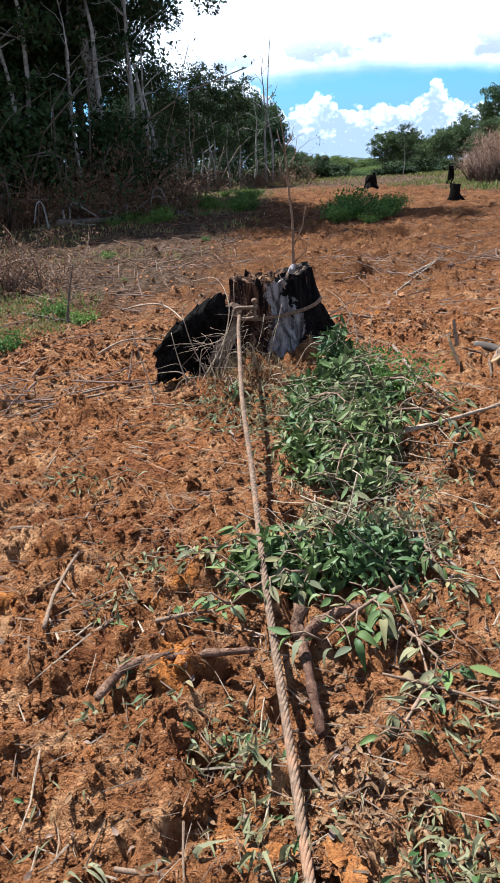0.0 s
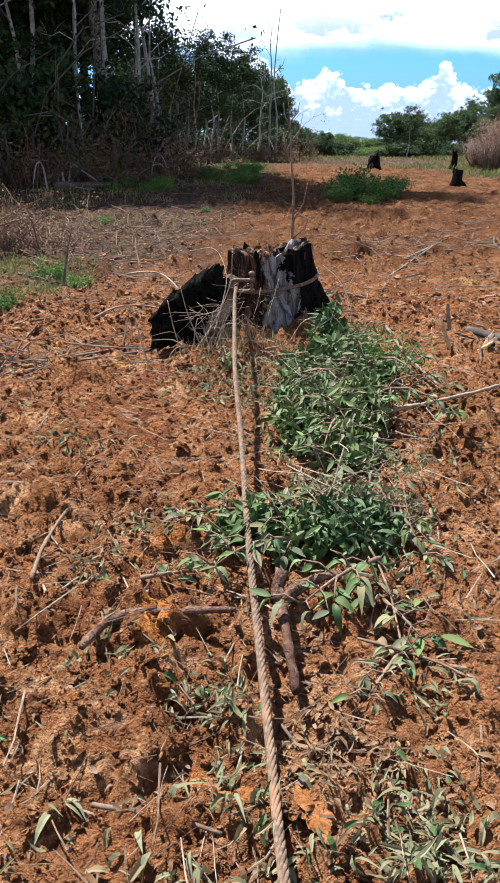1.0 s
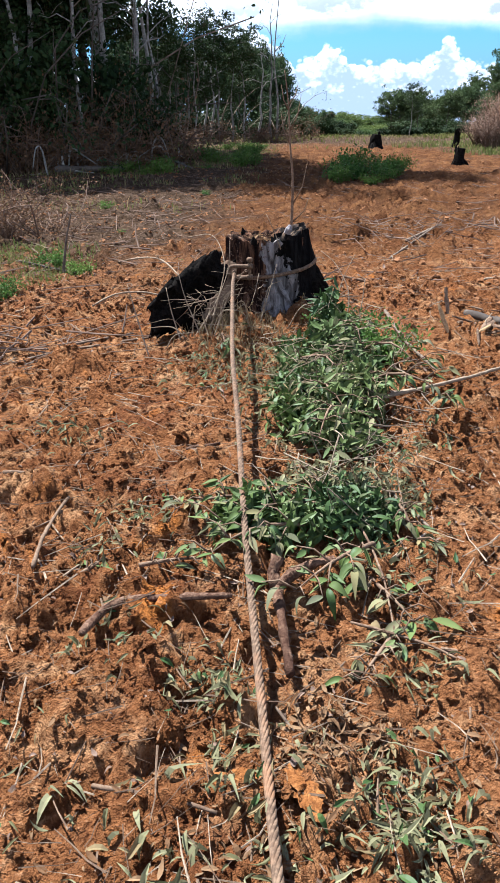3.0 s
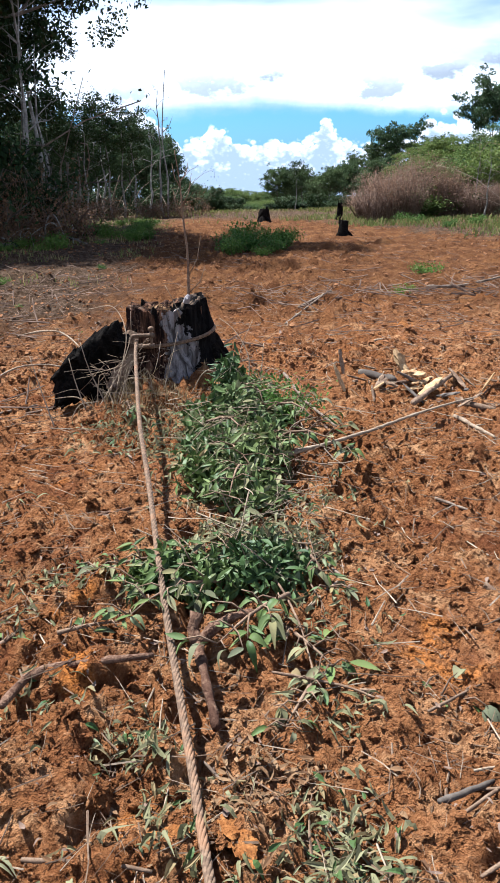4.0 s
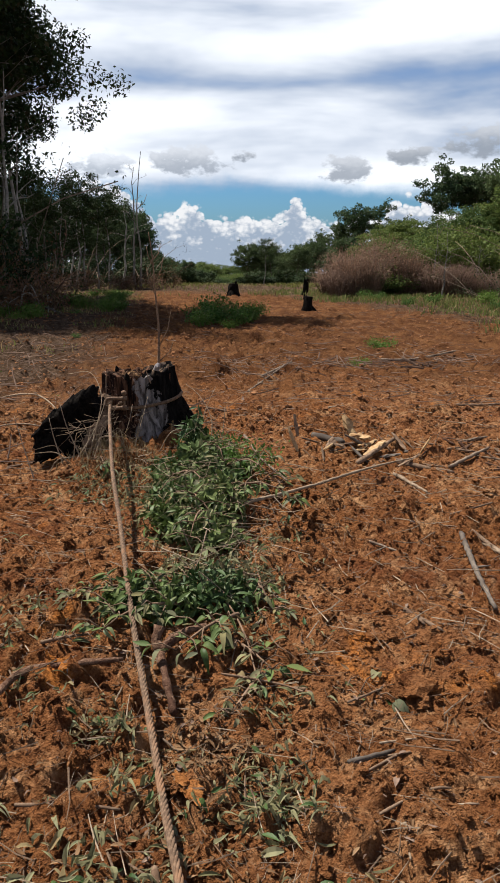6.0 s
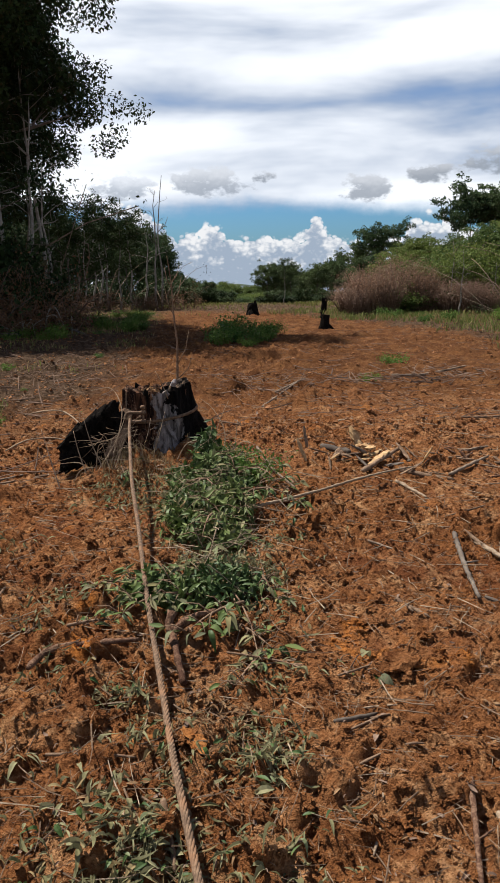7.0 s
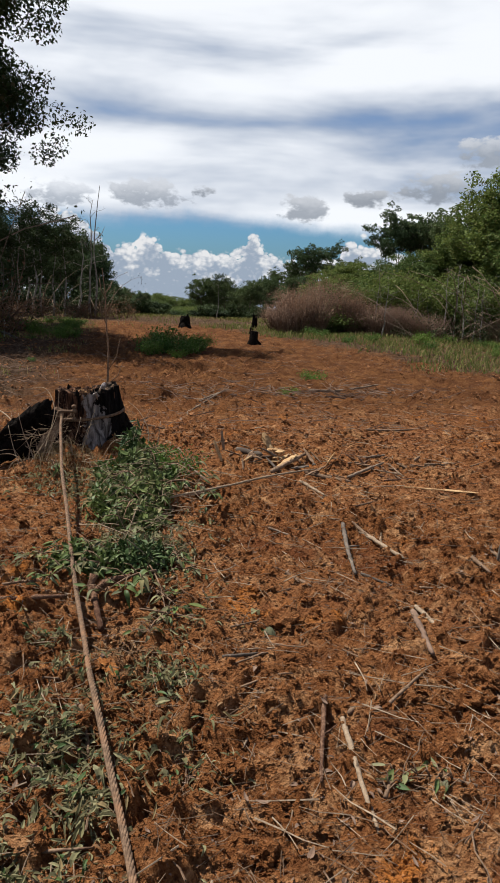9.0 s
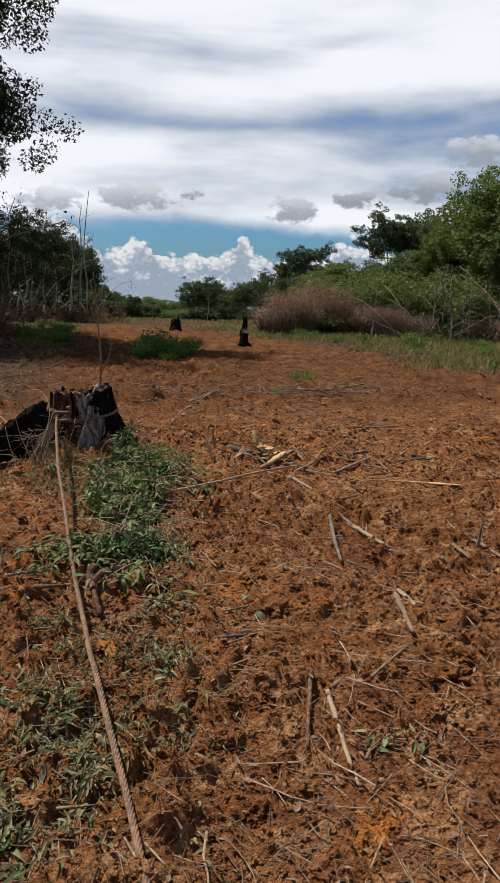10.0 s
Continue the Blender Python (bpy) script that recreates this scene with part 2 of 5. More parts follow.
BRUSH = leaf_material("fine_dry_twigs", (0.155, 0.100, 0.074), (0.225, 0.152, 0.115), (0.12, 0.075, 0.055), 0.8, 0.15)
BARK_PALE = wood_material("pale_bark", (0.175, 0.155, 0.130), (0.35, 0.32, 0.275), (0.06, 0.05, 0.042), 9.0)
BARK_DARK = wood_material("dark_bark", (0.075, 0.058, 0.045), (0.15, 0.12, 0.095), (0.04, 0.03, 0.025), 12.0)
TWIG = wood_material("dry_twig", (0.133, 0.082, 0.051), (0.226, 0.152, 0.098), (0.066, 0.037, 0.023), 55.0)
TWIG_GREY = wood_material("grey_dead_wood", (0.135, 0.095, 0.066), (0.228, 0.172, 0.125), (0.058, 0.036, 0.024), 50.0)
TWIG_PINK = wood_material("brown_dry_stem", (0.125, 0.078, 0.054), (0.21, 0.14, 0.10), (0.06, 0.036, 0.026), 6.0)
ROOT_RED = wood_material("soil_stained_root", (0.075, 0.038, 0.024), (0.205, 0.122, 0.078), (0.040, 0.018, 0.012), 48.0, 0.9, 0.016, 0.03)
WOOD_RAW = wood_material("fresh_split_wood", (0.30, 0.18, 0.085), (0.44, 0.30, 0.16), (0.19, 0.095, 0.042), 60.0)
CHAR = wood_material("charred_wood", (0.004, 0.0034, 0.003), (0.019, 0.015, 0.012), (0.003, 0.0025, 0.002), 34.0, 0.95, 0.03, 0.02)


# ---- helpers for shapes ----
class Shape:
    """Vertices and faces gathered for one mesh."""

    def __init__(self):
        self.v, self.f = [], []

    def tube(self, pts, radii, sides=7, wob=0.0, rng=None, cap=True):
        pts = [Vector(p) for p in pts]
        base, side = len(self.v), None
        for i, p in enumerate(pts):
            d = (pts[min(i + 1, len(pts) - 1)] - pts[max(i - 1, 0)]).normalized()
            if side is None:
                side = d.cross(Vector((0.31, 0.77, 0.55))).normalized()
            side = (side - d * side.dot(d)).normalized()
            up = d.cross(side)
            for k in range(sides):
                a = 2 * math.pi * k / sides
                r = radii[i] * (1 + (rng.uniform(-wob, wob) if rng else 0))
                self.v.append(tuple(p + (side * math.cos(a) + up * math.sin(a)) * r))
        for i in range(len(pts) - 1):
            for k in range(sides):
                a, b = base + i * sides + k, base + i * sides + (k + 1) % sides
                self.f.append((a, b, b + sides, a + sides))
        if cap:
            self.f.append(tuple(base + k for k in reversed(range(sides))))
            self.f.append(tuple(base + (len(pts) - 1) * sides + k for k in range(sides)))
        return self

    def arrays(self, verts, faces):
        base = len(self.v)
        self.v.extend(map(tuple, verts))
        self.f.extend(tuple(base + i for i in f) for f in faces)
        return self

    def mesh(self, name, mat, smooth=True):
        me = bpy.data.meshes.new(name)
        me.from_pydata([tuple(map(float, v)) for v in self.v], [], self.f)
        me.materials.append(mat)
        if smooth:
            me.polygons.foreach_set("use_smooth", [True] * len(me.polygons))
        me.update()
        return me


def array_mesh(name, verts, quads, mat, smooth=False):
    """A mesh from numpy arrays of vertices and of quads."""
    me = bpy.data.meshes.new(name)
    nv, nq = len(verts), len(quads)
    me.vertices.add(nv)
    me.vertices.foreach_set("co", np.asarray(verts, dtype=np.float32).ravel())
    me.loops.add(nq * 4)
    me.loops.foreach_set("vertex_index", np.asarray(quads, dtype=np.int32).ravel())
    me.polygons.add(nq)
    me.polygons.foreach_set("loop_start", np.arange(0, nq * 4, 4, dtype=np.int32))
    me.polygons.foreach_set("use_smooth", np.full(nq, smooth))
    me.materials.append(mat)
    me.update(calc_edges=True)
    me.validate()
    return me


def part(name, data, parent, label=""):
    ob = new(name, data)
    ob.parent = parent
    return tagged(ob, label)


def empty(name, at, label, category, group="", rz=0.0):
    ob = new(name)
    ob.empty_display_size = 0.2
    ob.matrix_basis = pose(*at, 0, 0, rz)
    return tagged(ob, label, category, group)


# ---- ground ----
def hashed(ix, iy, seed):
    s = np.sin(ix * 127.1 + iy * 311.7 + seed * 74.7) * 43758.5453
    return s - np.floor(s)


def value_noise(x, y, seed):
    ix, iy = np.floor(x), np.floor(y)
    u, v = x - ix, y - iy
    u, v = u * u * (3 - 2 * u), v * v * (3 - 2 * v)
    a = hashed(ix, iy, seed) * (1 - u) + hashed(ix + 1, iy, seed) * u
    b = hashed(ix, iy + 1, seed) * (1 - u) + hashed(ix + 1, iy + 1, seed) * u
    return a * (1 - v) + b * v


def lumps(x, y, cell, seed, share=0.75):
    """Heights 0 to 1 of rounded lumps, one or none to a cell."""
    gx, gy = np.floor(x / cell), np.floor(y / cell)
    best = np.zeros_like(x)
    for i in (-1, 0, 1):
        for j in (-1, 0, 1):
            cx, cy = gx + i, gy + j
            px = (cx + hashed(cx, cy, seed)) * cell
            py = (cy + hashed(cx, cy, seed + 1)) * cell
            size = hashed(cx, cy, seed + 2)
            r = cell * (0.3 + 0.5 * size)
            ang = hashed(cx, cy, seed + 3) * 3.1416
            dx, dy = x - px, y - py
            ex = dx * np.cos(ang) + dy * np.sin(ang)
            ey = (dy * np.cos(ang) - dx * np.sin(ang)) * 1.45
            d = (ex * ex + ey * ey) / (r * r)
            bump = np.sqrt(np.clip(1 - d, 0, 1)) * (0.35 + 0.65 * size)
            best = np.maximum(best, np.where(hashed(cx, cy, seed + 4) < share, bump, 0))
    return best


def ground_heights(x, y):
    x, y = np.asarray(x, dtype=float), np.asarray(y, dtype=float)
    far = np.clip(y - 9.0, 0, 85)
    z = -0.02 * far * far / (far + 4.0)
    beyond = np.clip(y - 38.0, 0, 800)
    z -= 0.045 * beyond * beyond / (beyond + 8.0)
    soft = np.clip(1.0 - (np.hypot(x, y) - 18.0) / 25.0, 0.35, 1)
    z += 0.10 * (value_noise(x / 2.3, y / 2.3, 3) - 0.5) * np.clip((np.hypot(x, y - 1) - 2) / 5, 0.3, 1)
    z += 0.07 * (value_noise(x / 0.55, y / 0.55, 5) - 0.5) * soft
    warp = 0.06 * (value_noise(x / 0.11, y / 0.11, 41) - 0.5)
    warp2 = 0.06 * (value_noise(x / 0.11, y / 0.11, 43) - 0.5)
    rough = 0.45 + 0.9 * value_noise(x / 0.8, y / 0.8, 8)
    xs, ys = x + warp, y + warp2
    z += rough * soft * (0.070 * lumps(xs, ys, 0.30, 11, 0.45) + 0.046 * lumps(xs, ys, 0.11, 21, 0.6) + 0.028 * lumps(xs, ys, 0.05, 31, 0.65))
    z += rough * (0.034 * np.abs(value_noise(x / 0.045, y / 0.045, 51) - 0.5) + 0.055 * np.abs(value_noise(x / 0.13, y / 0.11, 52) - 0.5) + 0.020 * value_noise(x / 0.025, y / 0.025, 53))
    z += 0.05 * soft * (value_noise(x / 1.3, y / 0.28, 57) - 0.5) * np.clip((y - 3) / 4, 0, 1)
    z -= rough * soft * 0.036 * lumps(xs + 3.3, ys - 1.7, 0.34, 61, 0.25)
    z += 0.13 * np.exp(-(((x + 0.25) / 0.62) ** 2 + ((y - 5.0) / 0.55) ** 2))
    z -= 0.05
    return z


def gz(x, y):
    return float(ground_heights(np.array([x]), np.array([y]))[0])


def spread(fine_lo, fine_hi, step, grow_lo, grow_hi, limit_lo, limit_hi):
    out = list(np.arange(fine_lo, fine_hi, step))
    s, v = step, out[-1]
    while v < limit_hi:
        s *= grow_hi
        v += s
        out.append(v)
    s, v = step, out[0]
    while v > limit_lo:
        s *= grow_lo
        v -= s
        out.insert(0, v)
    return np.array(out)


def build_ground():
    xs = spread(-1.3, 2.0, 0.016, 1.03, 1.03, -700, 700)
    ys = spread(-0.9, 2.4, 0.015, 1.12, 1.009, -200, 900)
    gx, gy = np.meshgrid(xs, ys)
    z = ground_heights(gx, gy)
    verts = np.stack([gx, gy, z], -1).reshape(-1, 3)
    nx, ny = len(xs), len(ys)
    i = np.arange(nx - 1)[None, :] + nx * np.arange(ny - 1)[:, None]
    quads = np.stack([i, i + 1, i + nx + 1, i + nx], -1).reshape(-1, 4)
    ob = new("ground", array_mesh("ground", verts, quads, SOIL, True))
    tagged(ob, "bare tilled red-orange soil broken into clods", "soil", kind="structure")


build_ground()


# ---- trees ----
def leaf_cards(rng, centres, size, flat=0.5, aspect=0.55):
    """Small folded leaf quads at the given places, as vertices and quads."""
    n = len(centres)
    a = rng.normal(size=(n, 3))
    a /= np.linalg.norm(a, axis=1)[:, None]
    nrm = rng.normal(size=(n, 3)) * (1 - flat) + np.array([0, 0, 1.0]) * flat
    b = np.cross(nrm, a)
    b /= np.linalg.norm(b, axis=1)[:, None] + 1e-9
    s = size * rng.uniform(0.6, 1.4, (n, 1))
    drop = np.array([0, 0, -0.25])
    v = np.stack([centres - a * s, centres + b * s * aspect, centres + a * s + drop * s, centres - b * s * aspect], 1)
    return v.reshape(-1, 3), np.arange(n * 4).reshape(-1, 4)


def make_tree(seed, height, spread_r, bare, leaves, leaf, bark, foliage, label, trunk_r=None, lean=0.0, limbs=9, clump=0.9, flat_top=False):
    """A tree with a tapered trunk, limbs and a crown of small leaves; base at its origin."""
    rng = np.random.default_rng(seed)
    rnd = random.Random(seed)
    root = empty("tree", (0, 0, 0), label, "tree", "forest trees")
    wood, tips = Shape(), []
    tr = trunk_r or height * 0.017
    n = 9
    trunk, x, y = [], 0.0, 0.0
    for i in range(n):
        f = i / (n - 1)
        trunk.append(Vector((x + lean * f * height, y, f * height * 0.93)))
        x += rnd.uniform(-0.02, 0.02) * height
        y += rnd.uniform(-0.02, 0.02) * height
    wood.tube(trunk, [tr * (1.5 if i == 0 else 1.0) * (1 - 0.85 * i / (n - 1)) for i in range(n)], 8, 0.08, rnd)
    for k in range(limbs):
        f = bare + (1 - bare) * ((k + rnd.random()) / limbs) ** 0.8
        f = min(f, 0.97)
        i = min(int(f * (n - 1)), n - 2)
        s = trunk[i].lerp(trunk[i + 1], f * (n - 1) - i)
        ang = k * 2.4 + rnd.uniform(-0.5, 0.5)
        reach = spread_r * (1.0 if flat_top else (1.15 - 0.75 * abs((f - bare) / (1 - bare + 1e-6) - 0.35))) * rnd.uniform(0.65, 1.1)
        rise = reach * rnd.uniform(0.15, 0.7) + (height * (1 - f) * 0.6 if flat_top else 0)
        e = s + Vector((math.cos(ang) * reach, math.sin(ang) * reach, rise))
        m1 = s.lerp(e, 0.4) + Vector((rnd.uniform(-.1, .1), rnd.uniform(-.1, .1), rnd.uniform(0.0, 0.2))) * reach
        m2 = s.lerp(e, 0.75) + Vector((rnd.uniform(-.1, .1), rnd.uniform(-.1, .1), rnd.uniform(-0.05, 0.1))) * reach
        r = tr * (1 - 0.8 * f) * 0.55
        wood.tube([s, m1, m2, e], [r, r * 0.7, r * 0.45, r * 0.15], 5)
        tips += [(e, 1.0), (m2, 0.9), (m1.lerp(m2, 0.5), 0.6)]
        for _ in range(3):
            b = m1.lerp(e, rnd.random())
            e2 = b + Vector((rnd.uniform(-1, 1), rnd.uniform(-1, 1), rnd.uniform(-0.2, 0.8))) * reach * 0.42
            wood.tube([b, b.lerp(e2, 0.5) + Vector((0, 0, 0.04 * reach)), e2], [r * 0.35, r * 0.25, r * 0.08], 4)
            tips.append((e2, 0.8))
    part("trunk", wood.mesh("trunk", bark), root)
    if leaves:
        per = max(1, leaves // len(tips))
        pts = []
        for t, w in tips:
            sub = max(2, int(5 * w))
            for _ in range(sub):
                c = np.array(t) + rng.normal(size=3) * np.array([0.45, 0.45, 0.36]) * clump
                m = max(2, per // sub)
                d = rng.normal(size=(m, 3))
                d /= np.linalg.norm(d, axis=1)[:, None]
                pts.append(c + d * (rng.random((m, 1)) ** 0.4) * np.array([0.40, 0.40, 0.32]) * clump)
        v, q = leaf_cards(rng, np.concatenate(pts), leaf)
        part("crown", array_mesh("crown", v, q, foliage), root)
    return root


def plant(proto, x, y, size=1.0, rz=0.0, sx=None, dz=-0.05, label=""):
    ob = copy_thing(proto, pose(x, y, gz(x, y) + dz, 0, 0, rz))
    ob.scale = (sx or size, sx or size, size)
    if label:
        ob["label"] = label
    return ob


def at_angle(az, dist):
    """A place on the plan by its bearing from where the walk ends, and its distance."""
    return 0.1 + math.sin(radians(az)) * dist, -2.0 + math.cos(radians(az)) * dist


DENSE = "tall rainforest tree with a dense crown in shaded dark green"
PALE = "slender pale-barked forest tree with a thin crown"
LITUP = "leafy green tree at the sunlit edge of the clearing"
FAR = "distant green tree at the end of the clearing"
t_dense = [make_tree(s, 11.0, 3.0, 0.22, 44000, 0.054, BARK_DARK, LEAF_SHADED, DENSE, 0.16, 0.02, 15, 1.0) for s in (1, 2, 3)]
t_pale = [make_tree(s, 9.0, 1.6, 0.45, 4200, 0.07, BARK_PALE, LEAF_SHADED, PALE, 0.075, 0.05, 9, 0.7) for s in (11, 12, 13)]
t_dead = [make_tree(s, 9.0, 1.5, 0.42, 0, 0.07, BARK_PALE, LEAF_SHADED, "bare pale dead tree at the forest edge", 0.10, 0.04, 8, 0.7) for s in (14, 15)]
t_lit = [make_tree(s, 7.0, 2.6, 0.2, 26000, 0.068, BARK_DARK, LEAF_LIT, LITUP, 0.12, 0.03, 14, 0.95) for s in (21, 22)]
t_umb = [make_tree(s, 8.0, 2.5, 0.62, 9500, 0.09, BARK_PALE, LEAF_FAR, "umbrella-crowned tree above the undergrowth", 0.12, 0.02, 10, 0.8, True) for s in (31, 32)]
t_far = [make_tree(s, 6.0, 1.7, 0.36, 7500, 0.095, BARK_DARK, LEAF_FAR, FAR, 0.10, 0.02, 11, 0.85) for s in (41, 42, 43)]

def make_shrub(seed, height, radius, leaves, leaf, foliage, bark, label, stems=9, name="shrub"):
    """A many-stemmed bush, leafy down to the ground."""
    rng, rnd = np.random.default_rng(seed), random.Random(seed)
    root = empty(name, (0, 0, 0), label, "shrub", "undergrowth")
    wood, pts = Shape(), []
    for k in range(stems):
        ang, lean = rnd.uniform(0, 6.28), rnd.uniform(0.2, 1.0)
        h = height * rnd.uniform(0.55, 1.0)
        tip = Vector((math.cos(ang) * radius * lean, math.sin(ang) * radius * lean, h))
        base = Vector((math.cos(ang), math.sin(ang), 0)) * radius * 0.25 * rnd.random()
        mid = base.lerp(tip, 0.5) + Vector((rnd.uniform(-.1, .1), rnd.uniform(-.1, .1), 0.12)) * radius
        wood.tube([base - Vector((0, 0, 0.1)), mid, tip], [0.018 * height ** 0.5, 0.012 * height ** 0.5, 0.004], 5)
        m = leaves // stems
        f = rng.random((m, 1)) ** 0.6
        line = np.where(f < 0.5, np.array(base) + (np.array(mid) - np.array(base)) * f * 2, np.array(mid) + (np.array(tip) - np.array(mid)) * (f * 2 - 1))
        pts.append(line + rng.normal(size=(m, 3)) * np.array([0.26, 0.26, 0.17]) * radius * (0.4 + 0.6 * f))
    tagged(part("brushwood", wood.mesh("brushwood", bark), root), kind="stuff")
    if leaves:
        p = np.concatenate(pts)
        p[:, 2] = np.abs(p[:, 2]) + 0.03
        v, q = leaf_cards(rng, p, leaf)
        part("foliage", array_mesh("foliage", v, q, foliage), root)
    return root


def make_tangle(seed, height, width, stems, label, bark, foliage, leaves):
    """Dead vines and bent stems hanging in a tangle."""
    rng, rnd = np.random.default_rng(seed), random.Random(seed)
    root = empty("vine_tangle", (0, 0, 0), label, "brush", "undergrowth")
    wood, pts = Shape(), []
    for _ in range(stems):
        p = Vector((rnd.uniform(-1, 1) * width, rnd.uniform(-0.4, 0.4) * width, 0))
        d = Vector((rnd.uniform(-1.1, 1.1), rnd.uniform(-0.7, 0.7), rnd.uniform(0.35, 1.0))) * height * rnd.uniform(0.2, 0.9)
        bow = Vector((rnd.uniform(-0.7, 0.7), rnd.uniform(-0.5, 0.5), rnd.uniform(0, 0.5))) * height * 0.4
        path = [p + d * f + bow * math.sin(f * 3.1) for f in (0, 0.25, 0.5, 0.75, 1.0)]
        if rnd.random() < 0.4:
            path.append(path[-1] + Vector((rnd.uniform(-0.4, 0.4), 0, -rnd.uniform(0.2, 0.6))) * height * 0.4)
        r = rnd.uniform(0.007, 0.028)
        wood.tube(path, [r * (1 - 0.13 * i) for i in range(len(path))], 4)
        for _ in range(leaves // stems):
            q = rnd.choice(path[1:])
            pts.append((q.x + rnd.gauss(0, 0.12), q.y + rnd.gauss(0, 0.12), abs(q.z + rnd.gauss(0, 0.15))))
    tagged(part("brushwood", wood.mesh("brushwood", bark), root), kind="stuff")
    v, q = leaf_cards(rng, np.array(pts), 0.042, 0.2)
    part("foliage", array_mesh("foliage", v, q, foliage), root)
    return root


DARKSHRUB = "shaded dark green undergrowth shrub at the forest edge"
LITSHRUB = "leafy shrub in bright sunlit green at the edge of the clearing"
s_dark = [make_shrub(s, 2.4, 1.1, 4200, 0.075, LEAF_SHADED, BARK_DARK, DARKSHRUB) for s in (61, 62)]
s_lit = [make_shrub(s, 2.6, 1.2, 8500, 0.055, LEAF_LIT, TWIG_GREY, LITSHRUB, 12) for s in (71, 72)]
s_low = [make_shrub(s, 0.42, 0.4, 1100, 0.028, LEAF_BUSH, TWIG, "low bright green weed growing in the cleared soil", 8) for s in (81, 82)]
s_dry = [make_shrub(s, 2.2, 1.0, 3800, 0.027, BRUSH, TWIG_PINK, "leafless brown dry brush beside the clearing", 60, "dry_brush") for s in (91, 92)]
v_dead = [make_tangle(s, 2.6, 0.9, 22, "tangle of dead vines with brown withered leaves", TWIG_PINK, LEAF_VINE, 900) for s in (95, 96)]
v_dark = [make_tangle(s, 4.5, 1.0, 11, "hanging dark stems and lianas at the forest edge", BARK_DARK, LEAF_SHADED, 1100) for s in (97, 98)]
v_stem = [make_tangle(s, 4.5, 1.0, 9, "bare grey stems at the foot of the forest edge", TWIG_GREY, LEAF_SHADED, 420) for s in (99, 100)]

rt = random.Random(5)


def turn():
    return rt.uniform(0, 360)


def edge_x(y):
    """Where the left edge of the clearing runs."""
    return -3.3 + 2.0 * (y - 20) if y < 20 else -3.3 - 0.15 * (y - 20)


# left block of forest: its front faces the walk, pale trunks first, dark crowns behind
for i in range(44):
    row = i % 4
    x = -15.0 + 8.3 * (i + rt.random()) / 44 - 0.25 * row
    y = 19.6 + 0.42 * max(0.0, x + 6.5) + 0.8 + 2.4 * row + rt.uniform(0, 1.4)
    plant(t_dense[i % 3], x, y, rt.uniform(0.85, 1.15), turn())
t_tall = make_tree(51, 13.0, 3.1, 0.40, 100000, 0.052, BARK_PALE, LEAF_SHADED, "tall forest tree leaning its crown over the clearing", 0.17, 0.02, 22, 1.25)
t_tall.matrix_basis = pose(-5.0, 21.4, gz(-5.0, 21.4) - 0.05, 0, 0, 20)
for x, y, s, rz in ((-7.35, 19.6, 1.0, 10), (-6.35, 19.9, 1.1, 200), (-5.75, 21.2, 0.95, 75), (-4.75, 20.4, 1.05, 120), (-4.15, 21.4, 0.9, 300), (-8.3, 20.2, 1.0, 40), (-5.2, 22.4, 1.1, 250), (-9.6, 19.7, 0.95, 90)):
    plant(t_pale[rt.randrange(3)], x, y, s, rz)
for x, y, s in ((-6.9, 18.9, 0.75), (-5.4, 19.3, 0.6), (-4.5, 19.8, 0.7), (-3.9, 20.6, 0.55), (-4.3, 23.0, 0.6)):
    plant(t_dead[rt.randrange(2)], x, y, s, turn())
for i in range(26):
    x = -12.0 + 8.6 * (i + rt.random()) / 26
    y = 18.7 + 0.42 * max(0.0, x + 6.5) + rt.uniform(0.0, 1.6)
    kind = (v_dead, v_dark, v_dead, v_dark, s_dark, v_stem)[i % 6]
    plant(kind[(i // 6) % 2], x, y, rt.uniform(0.7, 1.3), turn())
for i in range(10):
    y = 20.2 + 0.5 * i + rt.uniform(-0.2, 0.2)
    plant((s_dark, v_dead, v_stem, v_dark)[i % 4][(i // 4) % 2], -4.2 - 0.22 * i - rt.uniform(0.0, 0.8), y, rt.uniform(0.55, 0.9), turn())
for i in range(16):
    plant(v_dead[i % 2], -7.6 + 0.27 * i + rt.uniform(-0.2, 0.2), 18.3 + 0.09 * i + rt.uniform(-0.2, 0.7), rt.uniform(0.6, 1.25), turn(), rt.uniform(0.5, 0.8))
for i in range(14):
    plant(v_dead[i % 2], -5.9 + 0.19 * i + rt.uniform(-0.2, 0.2), 18.4 + 0.09 * i + rt.uniform(-0.3, 0.5), rt.uniform(0.35, 0.8), turn())
# far end on the left
for az in np.arange(-12.5, -1.9, 0.36):
    x, y = at_angle(float(az), rt.uniform(48, 62))
    plant(t_far[rt.randrange(3)], x, y, rt.uniform(0.58, 0.88), turn(), rt.uniform(0.42, 0.62), label="dark green tree in the far forest edge")
for az in np.arange(-12.0, -0.6, 0.55):
    x, y = at_angle(float(az), rt.uniform(44, 48))
    plant(s_dark[rt.randrange(2)], x, y, rt.uniform(0.3, 0.75), turn(), rt.uniform(0.6, 1.0))
    if rt.random() < 0.6:
        x, y = at_angle(float(az) + rt.uniform(-0.3, 0.3), rt.uniform(36, 43))
        plant(rt.choice((v_dead[1], v_dead[0], v_stem[0])), x, y, rt.uniform(0.3, 0.7), turn(), 0.8)
